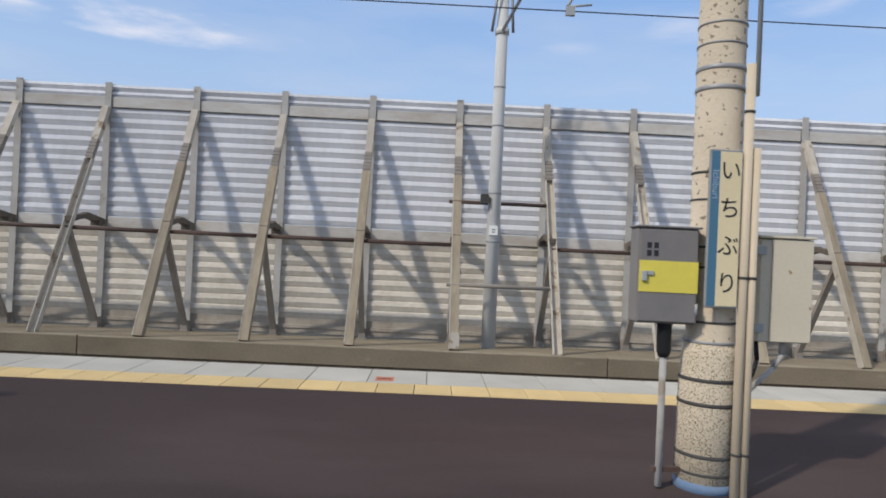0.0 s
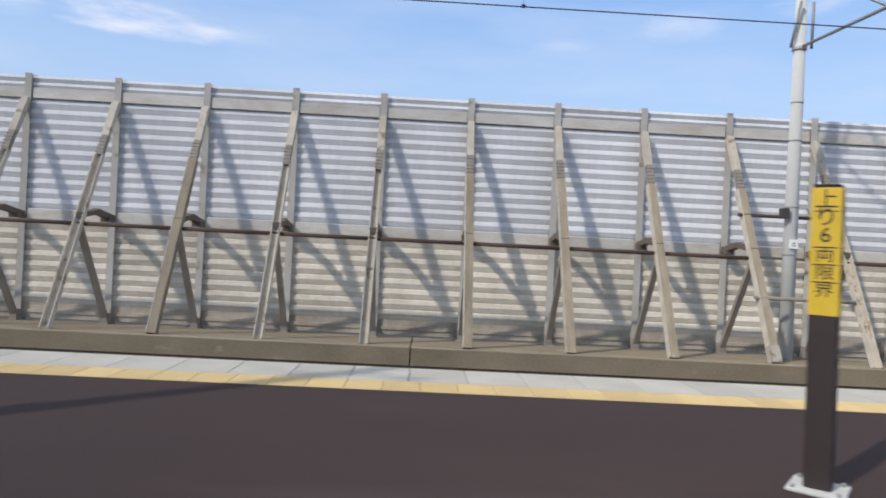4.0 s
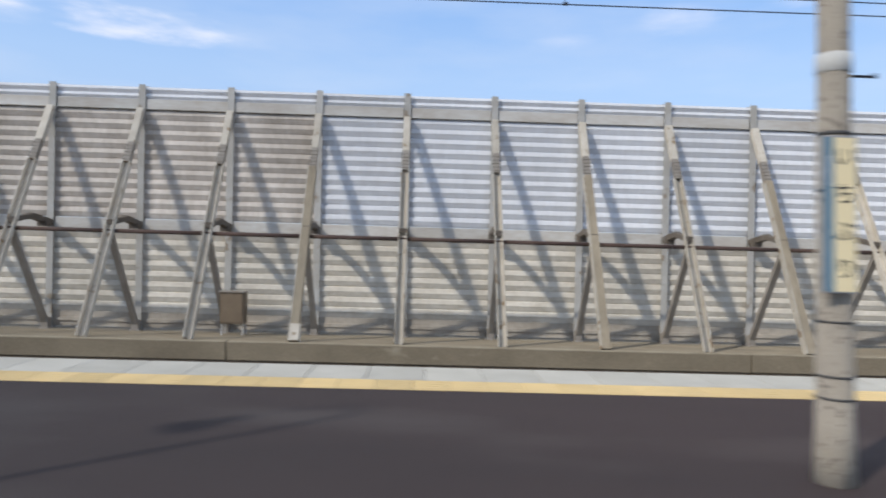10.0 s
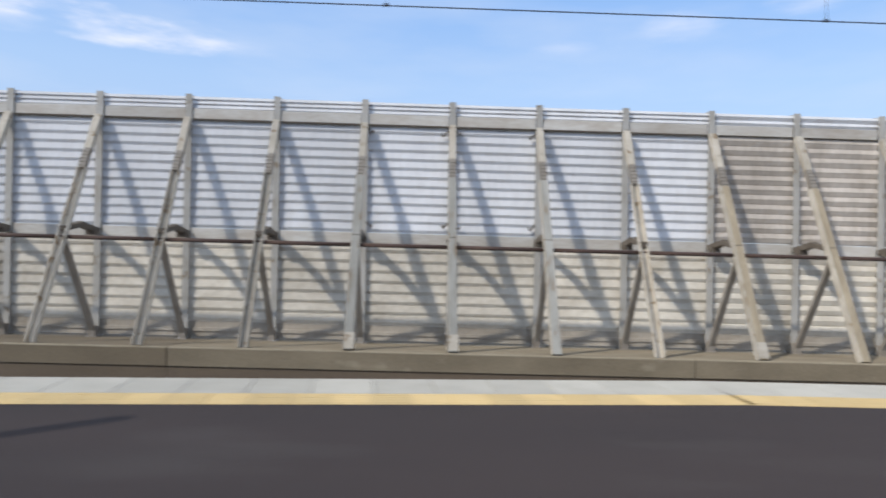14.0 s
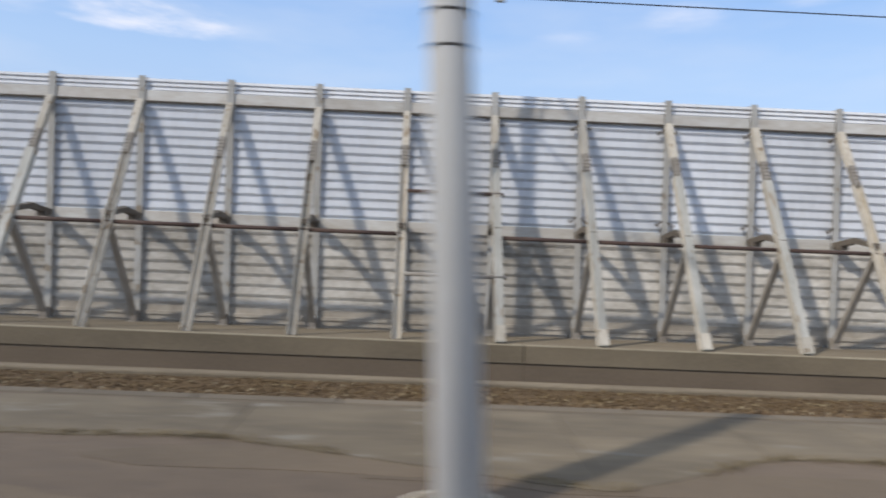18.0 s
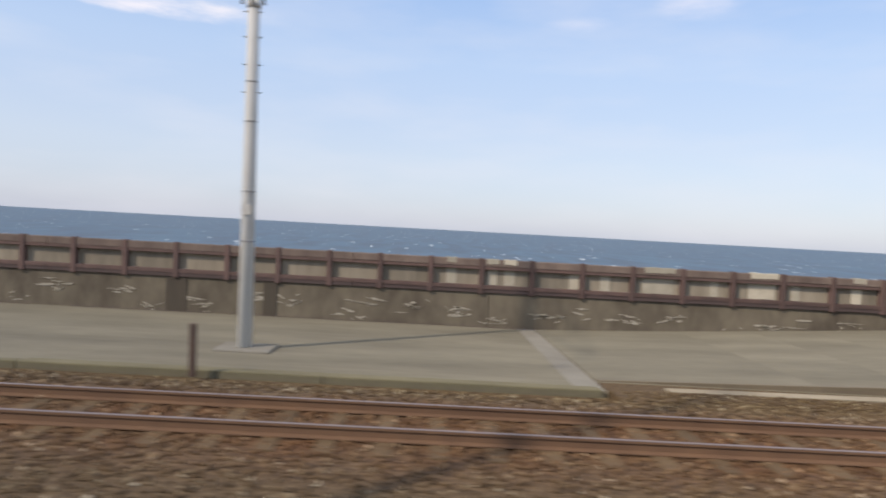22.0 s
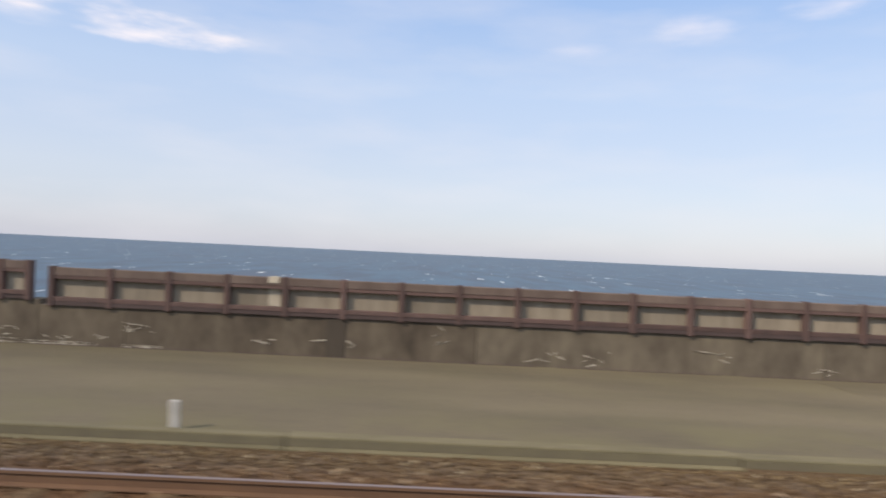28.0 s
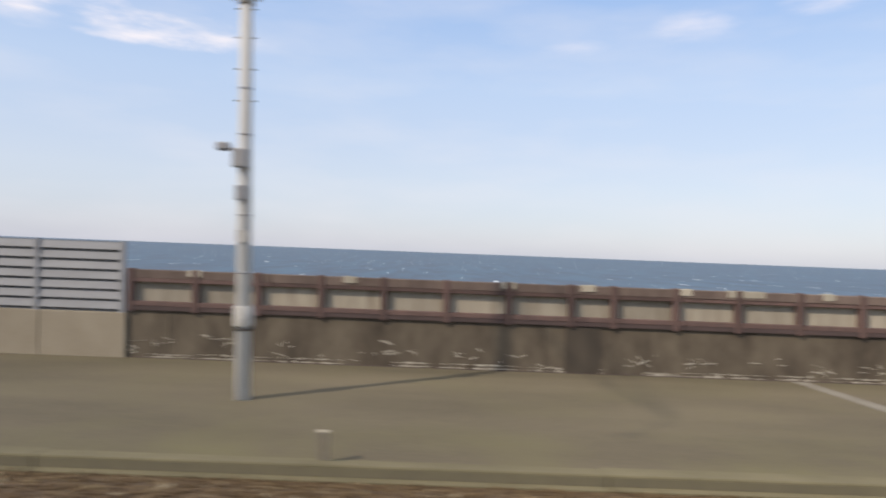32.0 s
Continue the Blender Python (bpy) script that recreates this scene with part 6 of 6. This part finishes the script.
for x, y in ((-140.1, 6.5), (-142.0, 5.9), (-152.5, 6.2)):
    t = thing("weed_tuft", x, y, -0.22, "dark dry weed tuft growing in the ballast", "weed", "weeds in the ballast")
    r2 = random.Random(int(-x))
    bm = bmesh.new()
    for _ in range(70):
        a, l = r2.uniform(0, math.tau), r2.uniform(0.15, 0.38)
        p0 = Vector((r2.uniform(-0.15, 0.15), r2.uniform(-0.15, 0.15), 0))
        p1 = p0 + Vector((math.cos(a) * l * 0.5, math.sin(a) * l * 0.5, l))
        bar(bm, p0, p1, 0.012, 0.004)
    part("blades", bm, "brown_tube", t)

# ---- apron: mossy edge, recess with cover ----
def apron_z(x, y):
    return AP_Z + (WALL_BASE - AP_Z) * (y - AP_EDGE) / (WALL_Y - AP_EDGE)


part("apron_slab", mk(plate, [(-245.29, 19.85), (-245.29, AP_EDGE), (-245.05, AP_EDGE), (-243.9, 13.2), (-237.65, 13.2), (-232.85, AP_EDGE), (-227.32, AP_EDGE), (-227.32, 19.85)], -0.7, apron_z), "apron", apron)
rim = [(-245.05, AP_EDGE), (-243.9, 13.2), (-237.65, 13.2), (-232.85, AP_EDGE)]
for (ax, ay), (bx, by) in zip(rim, rim[1:]):
    part("recess_rim", mk(bar, (ax, ay + 0.05, -0.33), (bx, by + 0.05, -0.33), 0.14, 0.26, (0, 1, 0)), "moss", apron)
part("gutter", mk(bar, (-243.8, 12.95, -0.44), (-237.2, 12.95, -0.44), 0.3, 0.08, (0, 1, 0)), "apron_dark", apron)
part("recess_kerb", mk(box, -245.4, -232.9, AP_EDGE - 0.06, AP_EDGE + 0.06, -0.6, -0.36), "moss", apron)
t = thing("drain_cover", -241.27, 12.25, -0.34, "rusty brown steel cover over the drain recess", "drain cover")
bm = bmesh.new()
box(bm, -0.95, 0.95, -0.42, 0.42, 0.0, 0.13, 0.02)
part("plate", bm, "rust_plate", t)
part("painted_edge", mk(box, -1.12, -0.952, -0.42, 0.42, -0.02, 0.11, 0.02), "ochre", t, "worn ochre painted edge")
rng = random.Random(3)
for start, stop in ((-131.7, -233.0), (-245.2, -330.0)):
    x = start
    while x > stop:
        nx = max(x - rng.uniform(4, 7), stop)
        bm = bmesh.new()
        w = rng.uniform(0.25, 0.45)
        up = 0.035 if x > -205 else 0.06
        extrude(bm, [(AP_EDGE - 0.05, -0.6), (AP_EDGE - 0.05, AP_Z + up - 0.015), (AP_EDGE - 0.03, AP_Z + up), (AP_EDGE + 0.12, AP_Z + up), (AP_EDGE + 0.14, AP_Z + 0.004), (AP_EDGE + w, AP_Z + 0.001), (AP_EDGE + w, -0.6)], nx + 0.01, x - 0.01)
        part("edge_kerb", bm, "moss", apron)
        bm = bmesh.new()
        box(bm, nx + 0.012, x - 0.012, AP_EDGE - 0.056, AP_EDGE - 0.048, -0.6, AP_Z + up - 0.03)
        part("kerb_face", bm, "moss_film", apron)
        if x < -205:
            bm = bmesh.new()
            box(bm, nx + 0.012, x - 0.012, AP_EDGE - 0.2, AP_EDGE - 0.058, -0.6, -0.335 + rng.uniform(-0.008, 0.008), 0.008)
            part("edge_ledge", bm, "moss", apron)
        x = nx
# white bloom on the sea wall: thin wandering crusts in clusters, and along the foot
rng = random.Random(21)


def crust(bm, pts):
    """A thin crust on the wall's face along points of (x, z, half height)."""
    f = WALL_Y - 0.009
    up = [bm.verts.new((x, f, z + h)) for x, z, h in pts]
    lo = [bm.verts.new((x, f, z - h)) for x, z, h in pts]
    ub = [bm.verts.new((x, WALL_Y + 0.03, z + h * 0.6)) for x, z, h in pts]
    lb = [bm.verts.new((x, WALL_Y + 0.03, z - h * 0.6)) for x, z, h in pts]
    for i in range(len(pts) - 1):
        bm.faces.new((up[i], up[i + 1], lo[i + 1], lo[i]))
        bm.faces.new((up[i], ub[i], ub[i + 1], up[i + 1]))
        bm.faces.new((lo[i], lo[i + 1], lb[i + 1], lb[i]))


x = -121.5
while x > WALL_END + 0.8:
    old = x < -222
    x -= rng.uniform(0.7, 1.8) if old or x > -168 else rng.uniform(1.2, 3.4)
    zc = WALL_BASE + (rng.uniform(0.1, 0.45) if old else rng.uniform(0.15, 0.65))
    bm = bmesh.new()
    for _ in range(rng.randint(3, 9)):
        n = rng.randint(7, 12)
        w = rng.uniform(0.05, 0.3) * rng.choice((0.6, 1.0, 1.0, 1.6)) * (1.0 if old else 1.6)
        px, pz = x + rng.uniform(-0.3, 0.4), zc + rng.gauss(0, 0.09)
        px, pz = max(px, WALL_END + w + 0.05), max(pz, WALL_BASE + 0.05)
        hmax, slope = rng.uniform(0.006, 0.03) * (1.0 if old else 1.3), rng.uniform(-0.012, 0.012)
        pts = []
        for k in range(n):
            u = k / (n - 1)
            pts.append((px - w * u, pz, max(0.002, hmax * rng.uniform(0.2, 1.3) * math.sin(math.pi * (0.08 + 0.84 * u)))))
            pz += slope + rng.uniform(-0.01, 0.01)
        crust(bm, pts)
    part("white_bloom", bm, "efflorescence", sea_wall)
x = -222.0
while x > WALL_END + 1.0:
    w = rng.uniform(0.8, 2.2)
    bm = bmesh.new()
    for z, tall in ((0.03, 0.05), (rng.uniform(0.06, 0.12), 0.03)):
        n = int(w / 0.06)
        pts = [(x - w * k / n, WALL_BASE + z + rng.uniform(-0.008, 0.014), max(0.002, rng.uniform(-0.4, 1.0) * tall * math.sin(math.pi * (k + 0.6) / (n + 1.2)))) for k in range(n + 1)]
        crust(bm, pts)
    part("foot_bloom", bm, "efflorescence", sea_wall)
    x -= w + (rng.uniform(0.0, 0.3) if rng.random() < 0.75 else rng.uniform(0.6, 2.0))

# ---- loose ballast stones ----
g = np.random.default_rng(5)
N = 150000
cx = np.concatenate([g.uniform(-300, -112, N), g.uniform(-131, -60, 15000)])
cy = np.concatenate([g.uniform(5.0, 11.6, N), g.uniform(9.9, 11.72, 15000)])
cz = np.interp(cy, [5.2, 6.6, 7.3, 10.3, 10.9, 11.35, 11.7], [-0.24, -0.23, -0.175, -0.175, -0.22, -0.34, -0.36])
cz = np.where((cx > -131.5) & (cy > 10.85), np.interp(cy, [10.85, 11.2], [-0.215, -0.2]), cz)
size = g.uniform(0.016, 0.05, len(cx)) * np.where(cy > 10.9, 0.7, 1.0)
octa = np.array([(1, 0, 0), (0, 1, 0), (-1, 0, 0), (0, -1, 0), (0, 0, 1), (0, 0, -1)], float)
tri = np.array([(0, 1, 4), (1, 2, 4), (2, 3, 4), (3, 0, 4), (1, 0, 5), (2, 1, 5), (3, 2, 5), (0, 3, 5)])
ang = g.uniform(0, math.tau, len(cx))
jit = g.uniform(0.6, 1.4, (len(cx), 6, 3))
vv = octa[None] * jit * size[:, None, None] * np.array([1.3, 1.0, 0.75])
co, si = np.cos(ang)[:, None], np.sin(ang)[:, None]
vx, vy = vv[..., 0] * co - vv[..., 1] * si, vv[..., 0] * si + vv[..., 1] * co
verts = np.stack([vx + cx[:, None], vy + cy[:, None], vv[..., 2] + cz[:, None] + 0.01], -1).reshape(-1, 3)
faces = (tri[None] + 6 * np.arange(len(cx))[:, None, None]).reshape(-1, 3)
me = bpy.data.meshes.new("ballast_stones")
me.vertices.add(len(verts))
me.vertices.foreach_set("co", verts.ravel())
me.loops.add(faces.size)
me.loops.foreach_set("vertex_index", faces.ravel().astype(np.int32))
me.polygons.add(len(faces))
me.polygons.foreach_set("loop_start", np.arange(0, faces.size, 3, dtype=np.int32))
me.update(calc_edges=True)
me.materials.append(M["stone"])
tagged(new("ballast_stones", me), "loose brown and buff crushed ballast stones", "ballast", "", "stuff")
